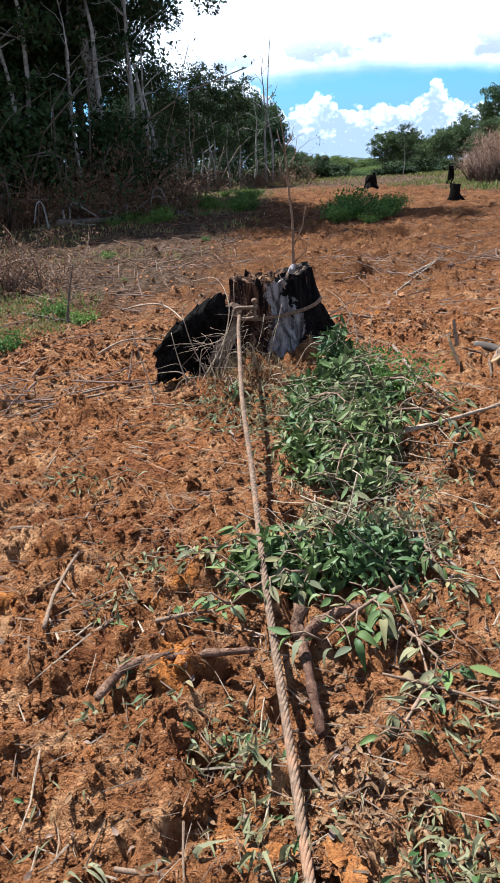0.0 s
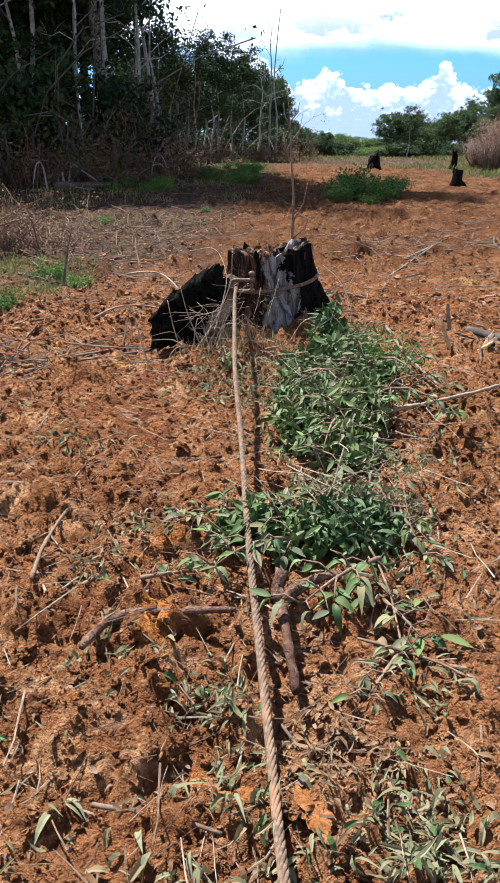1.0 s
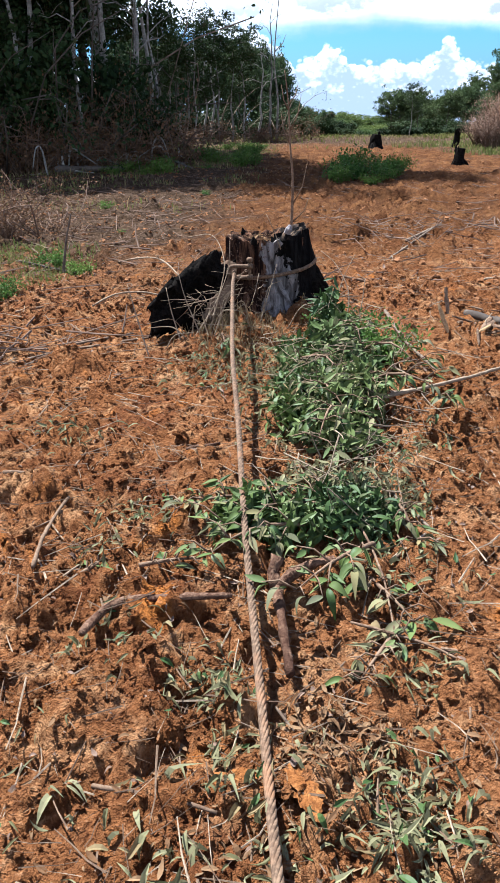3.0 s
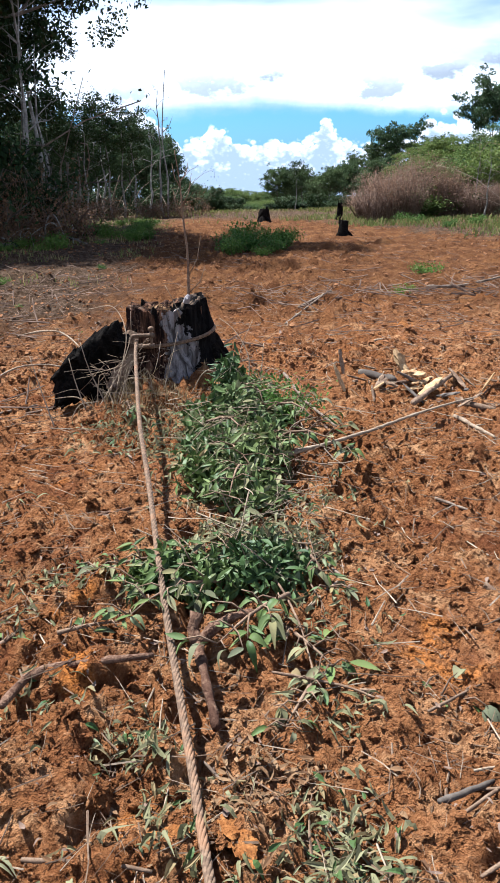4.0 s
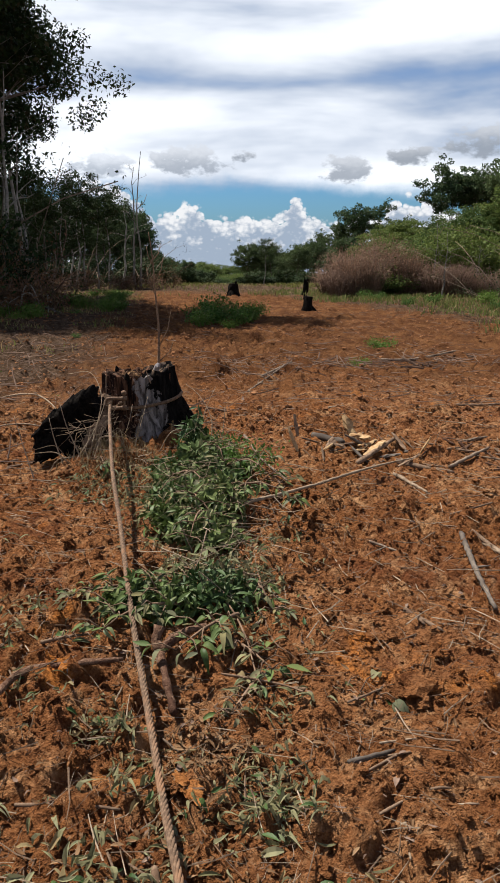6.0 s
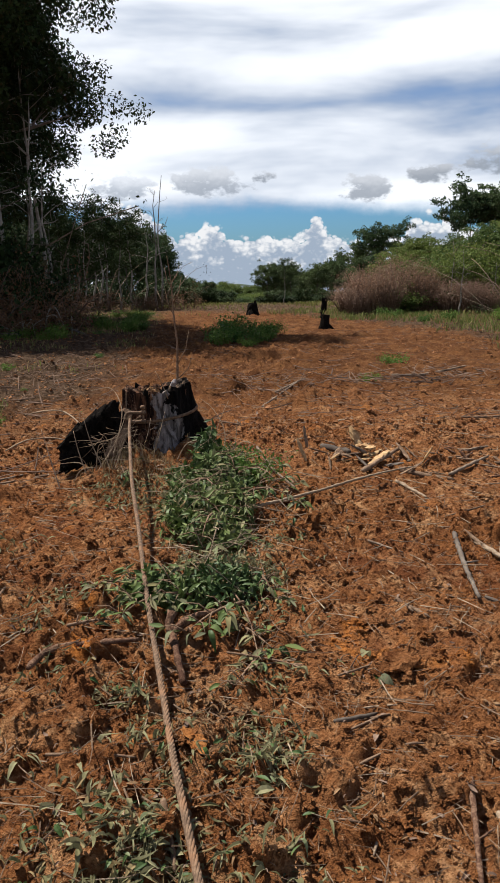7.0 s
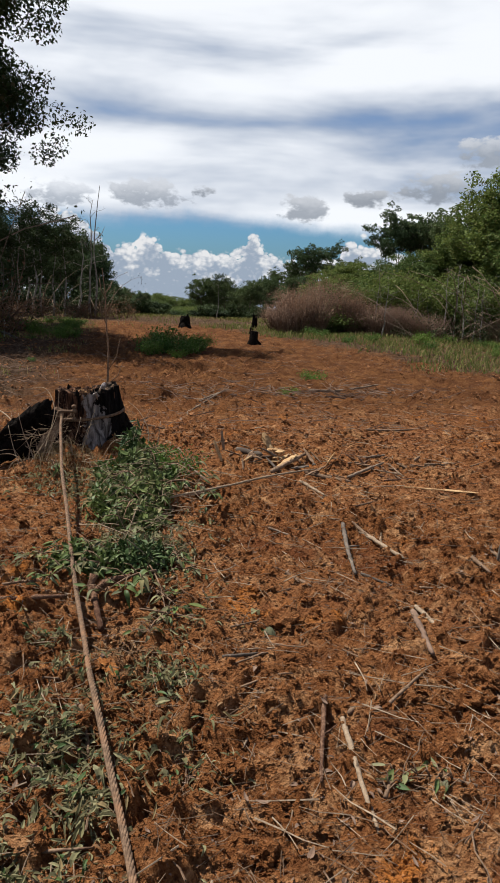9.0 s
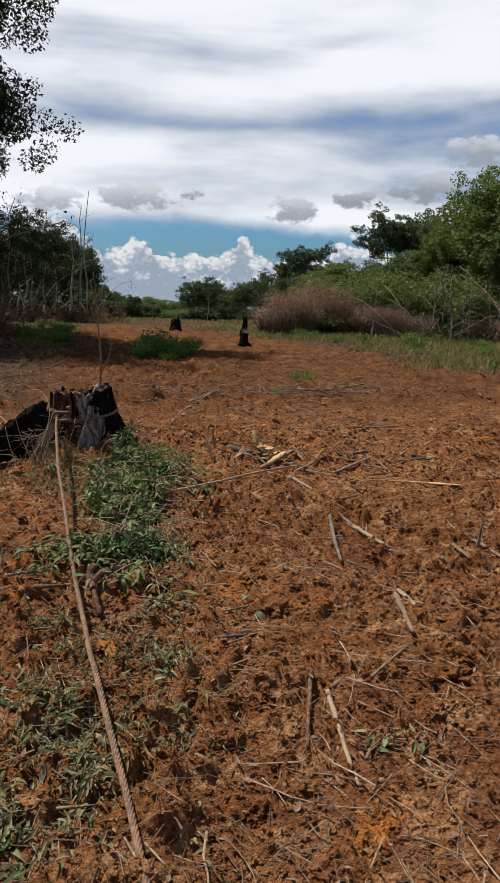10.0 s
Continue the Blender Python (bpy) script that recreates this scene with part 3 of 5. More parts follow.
for az, top in ((-10.6, 5.0), (-9.9, 5.2), (-9.4, 4.6), (-8.9, 5.6), (-8.5, 4.6), (-8.1, 4.2), (-7.5, 5.0), (-7.1, 4.0), (-6.6, 4.6), (-5.9, 5.5), (-5.1, 4.4), (-4.3, 5.0), (-3.4, 4.4), (-2.6, 6.0)):
    x, y = at_angle(az, rt.uniform(39, 44))
    plant(rt.choice(t_dead + t_pale), x, y, top / 9.0, turn(), 0.66)
for az in np.arange(-1.6, 2.4, 0.4):
    x, y = at_angle(float(az), rt.uniform(66, 76))
    plant(t_far[rt.randrange(3)], x, y, rt.uniform(0.40, 0.52) * (1.0 - 0.16 * (float(az) + 1.0)), turn(), 0.45)
    x, y = at_angle(float(az) + 0.2, rt.uniform(60, 66))
    plant(s_dark[rt.randrange(2)], x, y, rt.uniform(0.3, 0.6), turn(), 0.7)
# the gap and the right side
for az in np.arange(-1.8, 6.4, 0.36):
    x, y = at_angle(float(az), rt.uniform(110, 150))
    plant(s_lit[rt.randrange(2)], x, y, rt.uniform(0.55, 0.85) if 2.6 < az < 5.0 else rt.uniform(0.9, 1.2), turn(), 1.3)
    x, y = at_angle(float(az), rt.uniform(76, 90))
    plant(s_dark[rt.randrange(2)], x, y, rt.uniform(0.2, 0.42), turn(), 0.9)
for az in np.arange(-3.0, 9.0, 0.5):
    x, y = at_angle(float(az), rt.uniform(170, 230))
    plant(t_lit[rt.randrange(2)], x, y, rt.uniform(0.5, 0.75), turn(), 1.1)
for az in np.arange(5.2, 18, 0.42):
    x, y = at_angle(float(az), rt.uniform(58, 75))
    plant(t_far[rt.randrange(3)], x, y, rt.uniform(0.38, 0.52) if az < 9 else rt.uniform(0.48, 0.66), turn(), 0.5)
    x, y = at_angle(float(az), rt.uniform(52, 57))
    plant(s_dark[rt.randrange(2)], x, y, rt.uniform(0.22, 0.5), turn(), 0.7)
for az, d, h in ((13.2, 78, 6.8), (12.2, 79, 5.4), (11.0, 80, 4.7), (14.9, 78, 5.6), (18.9, 55, 6.0), (20.2, 55, 6.6), (21.3, 56, 6.1), (23.2, 50, 5.9)):
    x, y = at_angle(az, d)
    plant(t_umb[rt.randrange(2)], x, y, h / 8.0, turn(), h / 8.0 * 1.1)
x, y = at_angle(6.3, 50)
plant(t_pale[0], x, y, 0.32, 30, 0.4, label="bare pale tree trunk standing at the clearing's end")
for az in np.arange(15.0, 36, 0.75):
    x, y = at_angle(float(az), rt.uniform(36, 44))
    plant(t_lit[rt.randrange(2)], x, y, rt.uniform(0.62, 0.78) * (1.0 if az > 25 else 0.52 + 0.02 * (float(az) - 15)), turn(), 0.7)
for az, d, s in ((23.4, 38, 0.62), (25.2, 36, 0.86), (26.8, 34, 1.02), (28.5, 33, 1.0), (31, 30, 0.95), (34, 28, 1.0), (37, 26, 1.0)):
    x, y = at_angle(az, d)
    plant(t_lit[rt.randrange(2)], x, y, s * 0.86, turn(), s)
for az in np.arange(14.6, 38, 0.62):
    x, y = at_angle(float(az), rt.uniform(30.5, 34) - max(0, az - 28) * 0.5)
    plant(s_lit[rt.randrange(2)], x, y, rt.uniform(0.55, 1.05) * (1.0 if az > 16.5 else 0.7), turn(), 1.0)
for az in np.arange(10.6, 19.6, 0.32):
    x, y = at_angle(float(az), rt.uniform(29.5, 33))
    high = 0.42 + 0.55 * math.sin((float(az) - 10.2) / 7.4 * math.pi) if az < 16.6 else 0.62
    plant(s_dry[rt.randrange(2)], x, y, rt.uniform(0.75, 1.1) * high, turn(), 0.85)
for az in np.arange(17.5, 36, 0.62):
    x, y = at_angle(float(az), rt.uniform(28.6, 30.5) - max(0, az - 28) * 0.5)
    if rt.random() < 0.6:
        plant(t_dead[rt.randrange(2)], x, y, rt.uniform(0.16, 0.36), turn(), 0.32)
    else:
        plant(s_dry[rt.randrange(2)], x, y, rt.uniform(0.3, 0.6), turn(), 0.6)
for az in np.arange(21.5, 36, 1.1):
    x, y = at_angle(float(az), rt.uniform(28.0, 30) - max(0, az - 28) * 0.5)
    plant(v_stem[rt.randrange(2)], x, y, rt.uniform(0.5, 0.75), turn(), 0.8)

# green bush and weeds standing in the cleared soil
for x, y, s in ((0.62, 15.4, 0.8), (1.0, 15.9, 0.95), (1.35, 15.6, 0.8), (1.65, 16.4, 0.85), (0.95, 17.2, 1.35), (0.7, 16.3, 1.1), (1.9, 17.6, 1.0), (1.5, 17.2, 0.9), (1.15, 14.9, 0.55)):
    plant(s_low[rt.randrange(2)], x, y, s * rt.uniform(0.8, 1.0), turn())
for i in range(26):
    y = rt.uniform(17.0, 30)
    plant(s_low[i % 2], rt.uniform(-4.6 if y < 20 else edge_x(y), -1.3), y, rt.uniform(0.4, 0.9), turn())
for x, y, s in ((-2.35, 7.1, 0.45), (-2.05, 6.9, 0.4), (-2.4, 5.9, 0.4), (-2.25, 9.6, 0.22), (-1.2, 7.4, 0.15), (-2.9, 11.5, 0.35), (-1.7, 13.5, 0.25), (3.1, 10.6, 0.5), (2.4, 9.0, 0.4)):
    plant(s_low[rt.randrange(2)], x, y, s, turn())
for i in range(26):
    az = rt.uniform(9.5, 34)
    x, y = at_angle(az, rt.uniform(20, 29) - max(0, az - 20) * 0.35)
    if 0.985 * x + 0.172 * y > 9.0:
        plant(s_low[i % 2], x, y, rt.uniform(0.4, 0.95), turn())
for x, y, s in ((-3.2, 8.6, 0.36), (-3.5, 8.3, 0.4), (-3.8, 9.3, 0.46), (-3.0, 9.4, 0.3)):
    plant(v_dead[rt.randrange(2)], x, y, s, turn(), 0.4)
SPARES = t_dense + t_pale + t_dead + t_lit + t_umb + t_far + s_dark + s_lit + s_low + s_dry + v_dead + v_dark + v_stem
for i, proto in enumerate(SPARES):
    x, y = -17 - 1.9 * (i % 9), 14 + 4 * (i // 9)
    proto.matrix_basis = pose(x, y, gz(x, y) - 0.05)


# ---- grass and weeds ----
def blades(name, rng, xy, height, width, mat, label, category="grass"):
    """Bent grass blades standing at the given places, as one mesh."""
    n = len(xy)
    z = ground_heights(xy[:, 0], xy[:, 1])
    h = height * rng.uniform(0.4, 1.3, n)
    w = width * rng.uniform(0.6, 1.4, n)
    a, b = rng.uniform(0, 6.283, n), rng.uniform(0, 6.283, n)
    side = np.stack([np.cos(a), np.sin(a), np.zeros(n)], 1) * w[:, None]
    bend = np.stack([np.cos(b), np.sin(b), np.zeros(n)], 1) * (h * rng.uniform(0.1, 0.7, n))[:, None]
    p0 = np.stack([xy[:, 0], xy[:, 1], z - 0.02], 1)
    up = np.stack([np.zeros(n), np.zeros(n), h], 1)
    p1, p2 = p0 + up * 0.6 + bend * 0.3, p0 + up * 0.95 + bend
    v = np.stack([p0 - side, p0 + side, p1 - side * 0.7, p1 + side * 0.7, p2 - side * 0.15, p2 + side * 0.15], 1).reshape(-1, 3)
    i = np.arange(n)[:, None] * 6
    q = np.concatenate([i + np.array([[0, 1, 3, 2]]), i + np.array([[2, 3, 5, 4]])])
    ob = new(name, array_mesh(name, v, q, mat))
    return tagged(ob, label, category, kind="stuff")


def sown(rng, n, x0, x1, y0, y1, keep):
    xy = np.stack([rng.uniform(x0, x1, n), rng.uniform(y0, y1, n)], 1)
    return xy[keep(xy[:, 0], xy[:, 1], rng.random(n))]


rg = np.random.default_rng(3)


def right_side(x, y, r):
    return (0.985 * x + 0.172 * y + 2.6 * (value_noise(x / 1.4, y / 1.4, 7) - 0.5) > 8.6 + r * 0.8) & (y < 33)


blades("meadow_grass", rg, sown(rg, 42000, 3, 24, 5, 33, right_side), 0.17, 0.014, GRASS, "green and straw-coloured grass strip beside the forest")
blades("dry_meadow_grass", rg, sown(rg, 11000, 3, 24, 5, 33, right_side), 0.17, 0.010, GRASS_DRY, "dry straw grass mixed into the green strip")
blades("far_grass", rg, sown(rg, 7000, -9, 12, 27, 55, lambda x, y, r: value_noise(x / 2, y / 2, 9) + (y - 34) * 0.03 > 0.55 + 0.2 * r), 0.16, 0.022, GRASS_DRY, "dry grass at the far end of the clearing")
blades("far_weeds", rg, sown(rg, 12000, -9, 12, 27, 55, lambda x, y, r: value_noise(x / 2, y / 2, 19) + (y - 36) * 0.03 > 0.6 + 0.2 * r), 0.2, 0.025, GRASS, "green weeds at the far end of the clearing")


def left_side(x, y, r):
    e = np.where(y < 19, -7.5, -4.4)
    return (x > e - 1) & (x < -0.9 - 0.6 * r) & (value_noise(x / 1.1, y / 1.1, 27) > 0.35 + 0.35 * r)


blades("forest_edge_weeds", rg, sown(rg, 17000, -9, 0, 11, 34, left_side), 0.10, 0.008, GRASS, "short green weeds along the shaded forest edge")
blades("forest_edge_dry_grass", rg, sown(rg, 9000, -9, 0, 11, 34, left_side), 0.13, 0.006, GRASS_DRY, "withered grass along the shaded forest edge")
blades("flattened_grass", rg, sown(rg, 9000, -4.4, -1.8, 5.4, 8.6, lambda x, y, r: ((x + 3.0) / 1.1) ** 2 + ((y - 7.0) / 1.2) ** 2 < 0.5 + 0.6 * r), 0.08, 0.005, GRASS, "flattened pale green grass patch on the soil")


# ---- stump ----
STUMP_AT = (-0.25, 5.246)
ROT = wood_material("rotten_brown_wood", (0.085, 0.040, 0.024), (0.20, 0.105, 0.062), (0.030, 0.016, 0.012), 24.0, 0.95, 0.02)
GREY_WOOD = wood_material("weathered_grey_wood", (0.20, 0.17, 0.16), (0.42, 0.38, 0.36), (0.10, 0.08, 0.075), 26.0, 0.9, 0.008)


def stump_wood():
    mat, n, b = material("burnt_and_rotten_stump", 0.95, 0.02)
    tc = n.put("ShaderNodeTexCoord").outputs["Object"]
    xyz = n.put("ShaderNodeSeparateXYZ", {0: tc}).outputs
    grain = n.noise(n.vec(n.m("MULTIPLY", xyz[0], 26.0), n.m("MULTIPLY", xyz[1], 26.0), n.m("MULTIPLY", xyz[2], 5.0)), 1.0, 5, 0.65, 0.6)
    rag = n.m("MULTIPLY", n.m("SUBTRACT", n.noise(tc, 11.0, 5, 0.65), 0.5), 70.0)
    ang = n.m("ADD", n.m("MULTIPLY", n.m("ARCTAN2", xyz[1], xyz[0]), 57.3), rag)
    rot = n.mix(n.ss(grain, 0.42, 0.66), (0.016, 0.009, 0.007), (0.125, 0.062, 0.036))
    rot = n.mix(n.ss(n.noise(tc, 30.0, 4, 0.7), 0.58, 0.7), rot, (0.24, 0.15, 0.10))
    grey = n.mix(n.ss(grain, 0.35, 0.66), (0.045, 0.037, 0.034), (0.26, 0.225, 0.21))
    char = n.mix(n.ss(grain, 0.4, 0.7), (0.004, 0.0035, 0.0035), (0.015, 0.013, 0.012))
    low = n.m("ADD", xyz[2], n.m("MULTIPLY", rag, 0.003))
    c = n.mix(n.ss(ang, -91.0, -87.0), rot, grey)
    c = n.mix(n.ss(n.m("ADD", ang, n.m("MULTIPLY", n.ss(low, 0.42, 0.2), -26.0)), -74.0, -70.0), c, char)
    c = n.mix(n.ss(ang, 62.0, 70.0), c, rot)
    c = n.mix(n.m("MULTIPLY", n.ss(xyz[2], 0.44, 0.5), n.ss(n.noise(tc, 17.0, 4, 0.6), 0.5, 0.62)), c, (0.23, 0.155, 0.105))
    link(n, c, b.inputs["Base Color"])
    bumped(n, b, n.m("ADD", grain, n.m("MULTIPLY", n.noise(tc, 70.0, 3), 0.4)), 1.0, 0.03)
    return mat


STUMP_WOOD = stump_wood()


def build_stump():
    zb = gz(*STUMP_AT)
    root = empty("tree_stump", (*STUMP_AT, zb), "charred hollow tree stump with rotten brown and grey bare wood", "stump")
    rnd = random.Random(4)
    sides, rings = 72, 26
    verts, faces, mats = [], [], []
    for j in range(rings):
        f = j / (rings - 1)
        for k in range(sides):
            a = 2 * math.pi * k / sides
            flare = 0.265 + 0.16 * (1 - f) ** 2.2 * (1 + 0.5 * math.sin(a * 3 + 0.6) + 0.25 * math.sin(a * 5))
            flute = 0.022 * math.sin(a * 9 + 2 * math.sin(f * 2)) + 0.012 * math.sin(a * 23 + f * 3)
            n1 = noise.noise(Vector((math.cos(a) * 5, math.sin(a) * 5, f * 3.5))) * 0.026
            n2 = noise.noise(Vector((math.cos(a) * 16, math.sin(a) * 16, f * 7))) * 0.014
            r = flare + flute + n1 + n2
            high = 0.445 + 0.05 * noise.noise(Vector((math.cos(a) * 6, math.sin(a) * 6, 4.0))) + (0.05 if -1.0 < math.atan2(math.sin(a), math.cos(a)) < 0.7 else 0.0)
            verts.append((r * math.cos(a), r * 0.9 * math.sin(a), -0.12 + f * (high + 0.12)))
    for j in range(rings - 1):
        for k in range(sides):
            b = j * sides + k
            c = j * sides + (k + 1) % sides
            faces.append((b, c, c + sides, b + sides))
            mats.append(0)
    # sunken, crumbling top
    last = (rings - 1) * sides
    prev = last
    for step, (sc, dz) in enumerate(((0.86, 0.0), (0.66, -0.03), (0.42, -0.05), (0.2, -0.06))):
        here = len(verts)
        for k in range(sides):
            x, y, z = verts[last + k]
            dzz = dz + 0.035 * noise.noise(Vector((x * 14, y * 14, step)))
            verts.append((x * sc, y * sc, z + dzz))
        for k in range(sides):
            faces.append((prev + k, prev + (k + 1) % sides, here + (k + 1) % sides, here + k))
            mats.append(0)
        prev = here
    faces.append(tuple(prev + k for k in range(sides)))
    mats.append(0)
    me = bpy.data.meshes.new("trunk")
    me.from_pydata(verts, [], faces)
    me.materials.append(STUMP_WOOD)
    me.polygons.foreach_set("material_index", mats)
    me.update()
    part("trunk", me, root)
    # burnt buttress leaning out on one side
    s = Shape()
    n, sd = 60, 56
    for i in range(n):
        u = i / (n - 1)
        x = -0.72 + 0.46 * u
        top = 0.10 + 0.31 * min(1, u * 1.15) ** 0.7 - 0.10 * max(0, u - 0.86) / 0.14 + 0.03 * noise.noise(Vector((u * 9, 2.0, 0))) + 0.014 * noise.noise(Vector((u * 40, 5.0, 0)))
        thick = 0.045 + 0.06 * math.sin(min(1, u * 1.2) * 2.6)
        for k in range(sd):
            a = 2 * math.pi * k / sd
            ca, sa = math.cos(a), math.sin(a)
            y = -0.50 + 0.22 * u + thick * (abs(ca) ** 0.6) * (1 if ca > 0 else -1) - 0.05 * (sa + 1) * 0.5
            z = -0.10 + (top + 0.10) * (0.5 + 0.5 * (abs(sa) ** 0.7) * (1 if sa > 0 else -1))
            d = noise.noise(Vector((x * 7, y * 7, z * 7 + 3.0))) * 0.07 + noise.noise(Vector((x * 13, y * 13, z * 13))) * 0.05 + noise.noise(Vector((x * 26, y * 26, z * 18))) * 0.042 + noise.noise(Vector((x * 60, y * 60, z * 40))) * 0.014
            s.v.append((x + d, y + d, z + d))
    for i in range(n - 1):
        for k in range(sd):
            b, c = i * sd + k, i * sd + (k + 1) % sd
            s.f.append((b, b + sd, c + sd, c))
    s.f.append(tuple(range(sd)))
    s.f.append(tuple((n - 1) * sd + k for k in reversed(range(sd))))
    part("buttress", s.mesh("buttress", CHAR, False), root, "charred black buttress root")
    # burnt root flare on the other side
    s = Shape().tube([(0.19, 0.04, 0.30), (0.28, 0.04, 0.18), (0.36, 0.02, 0.07), (0.44, 0.0, -0.06)], [0.05, 0.07, 0.07, 0.04], 12, 0.3, rnd)
    part("root", s.mesh("root", CHAR, False), root, "burnt root flare")
    s = Shape().tube([(-0.22, -0.22, 0.30), (-0.30, -0.34, 0.12), (-0.36, -0.46, -0.03)], [0.05, 0.085, 0.06], 9, 0.25, rnd)
    part("root", s.mesh("root", TWIG, False), root, "fibrous tan root flare")
    # jagged splinters on the rim
    for k in range(9):
        a = rnd.uniform(0, 6.28)
        x, y = 0.235 * math.cos(a), 0.21 * math.sin(a)
        h = rnd.uniform(-0.03, 0.03)
        s = Shape().tube([(x, y, 0.37), (x * 1.02, y * 1.02, 0.445), (x * 1.04, y * 1.04, 0.45 + h)], [0.022, 0.018, 0.003], 5, 0.3, rnd)
        part("splinter", s.mesh("splinter", ROT if math.sin(a * 1.0 + 1) > 0 else CHAR, False), root)
    s = Shape().tube([(0.14, -0.17, 0.49), (0.15, -0.18, 0.52), (0.16, -0.175, 0.54)], [0.024, 0.022, 0.010], 7, 0.2, rnd)
    part("chip", s.mesh("chip", GREY_WOOD, False), root, "pale chip of bare wood")


build_stump()

# ---- cable and shackle ----
def rusty_steel():
    mat, n, b = material("rusty_steel", 0.8, 0.15)
    p = place(n)
    c = n.mix(n.ss(n.noise(p, 60, 4, 0.6), 0.4, 0.65), (0.085, 0.052, 0.032), (0.165, 0.104, 0.064))
    c = n.mix(n.m("MULTIPLY", n.ss(n.noise(p, 9, 4, 0.6), 0.5, 0.7), 0.6), c, (0.22, 0.11, 0.055))
    link(n, c, b.inputs["Base Color"])
    b.inputs["Metallic"].default_value = 0.1
    bumped(n, b, n.noise(p, 220, 3), 0.5, 0.002)
    return mat


RUST = rusty_steel()


def flowing(pts, step):
    """A smooth line through the points, cut in even steps."""
    p = [np.array(q, dtype=float) for q in pts]
    p = [2 * p[0] - p[1]] + p + [2 * p[-1] - p[-2]]
    out = []
    for i in range(1, len(p) - 2):
        m = max(2, int(np.linalg.norm(p[i + 1] - p[i]) / step))
        for j in range(m):
            f = j / m
            out.append(0.5 * (2 * p[i] + (p[i + 1] - p[i - 1]) * f + (2 * p[i - 1] - 5 * p[i] + 4 * p[i + 1] - p[i + 2]) * f * f
                              + (3 * p[i] - p[i - 1] - 3 * p[i + 1] + p[i + 2]) * f ** 3))
    out.append(p[-2])
    return out


def wire_rope(root, pts, radius, strands=6, lay=0.16):
    """Strands laid in a helix round the line, each its own part."""
    line = flowing(pts, lay / 14)
    tang = [np.array(line[min(i + 1, len(line) - 1)]) - np.array(line[max(i - 1, 0)]) for i in range(len(line))]
    side = np.array([1.0, 0.13, 0.21])
    frames, run = [], 0.0
    for i, p in enumerate(line):
        d = tang[i] / np.linalg.norm(tang[i])
        side = side - d * side.dot(d)
        side /= np.linalg.norm(side)
        if i:
            run += np.linalg.norm(p - line[i - 1])
        frames.append((p, side.copy(), np.cross(d, side), run))
    for k in range(strands):
        path = []
        for p, a, b, r in frames:
            w = 2 * math.pi * (r / lay + k / strands)
            path.append(p + (a * math.cos(w) + b * math.sin(w)) * radius * 0.62)
        s = Shape().tube(path, [radius * 0.42] * len(path), 6)
        part("strand", s.mesh("strand", RUST), root)


cable = empty("wire_rope", (0, 0, 0), "rusty twisted steel wire rope running from the stump", "cable")
line = [(-0.447, 4.904, 0.40), (-0.436, 4.659, 0.365), (-0.396, 4.178, 0.315), (-0.34, 3.558, 0.25), (-0.263, 2.939, 0.17)]
for x, y in ((-0.178, 2.175), (-0.134, 1.836), (-0.101, 1.572), (-0.068, 1.309), (-0.039, 1.067), (-0.005, 0.784), (0.052, 0.417), (0.13, -0.1), (0.2, -0.8), (0.24, -2.0), (0.25, -4.5)):
    line.append((x, y, max(0.06 if y < 1.9 else 0.10, gz(x, y) + 0.03)))
wire_rope(cable, line, 0.0120)
choker = empty("choker_rope", (0, 0, 0), "steel wire rope loop tightened round the stump", "cable")
loop = [(-0.372, 4.931, 0.405)]
for k in range(13):
    a = radians(-118 + 27 * k)
    loop.append((STUMP_AT[0] + 0.325 * math.cos(a), STUMP_AT[1] + 0.29 * math.sin(a), 0.385 + 0.04 * math.sin(a + 0.9)))
loop.append((-0.442, 4.93, 0.40))
wire_rope(choker, loop, 0.0125)
shackle = empty("bow_shackle", (-0.422, 4.901, 0.41), "rusty steel bow shackle joining the wire ropes", "shackle")
bow = [(0.075, 0, 0.03)] + [(-0.02 - 0.045 * math.cos(radians(a)), 0, -0.005 + 0.036 * math.sin(radians(a))) for a in (80, 45, 0, -45, -80)] + [(0.075, 0, -0.04)]
part("bow", Shape().tube(flowing(bow, 0.01), [0.0125] * len(flowing(bow, 0.01)), 10).mesh("bow", RUST), shackle)
for z in (0.03, -0.04):
    part("eye", Shape().tube([(0.075, 0, z - 0.013), (0.075, 0, z + 0.013)], [0.022, 0.022], 12).mesh("eye", RUST), shackle)
part("pin", Shape().tube([(0.075, 0, -0.06), (0.075, 0, 0.055)], [0.010, 0.010], 10).mesh("pin", RUST), shackle)
part("pin_head", Shape().tube([(0.075, 0, 0.055), (0.075, 0, 0.062), (0.075, 0, 0.08), (0.075, 0, 0.088)], [0.012, 0.02, 0.02, 0.010], 10).mesh("pin_head", RUST), shackle)


# ---- sticks, roots and broken wood ----
stick_rng = random.Random(17)


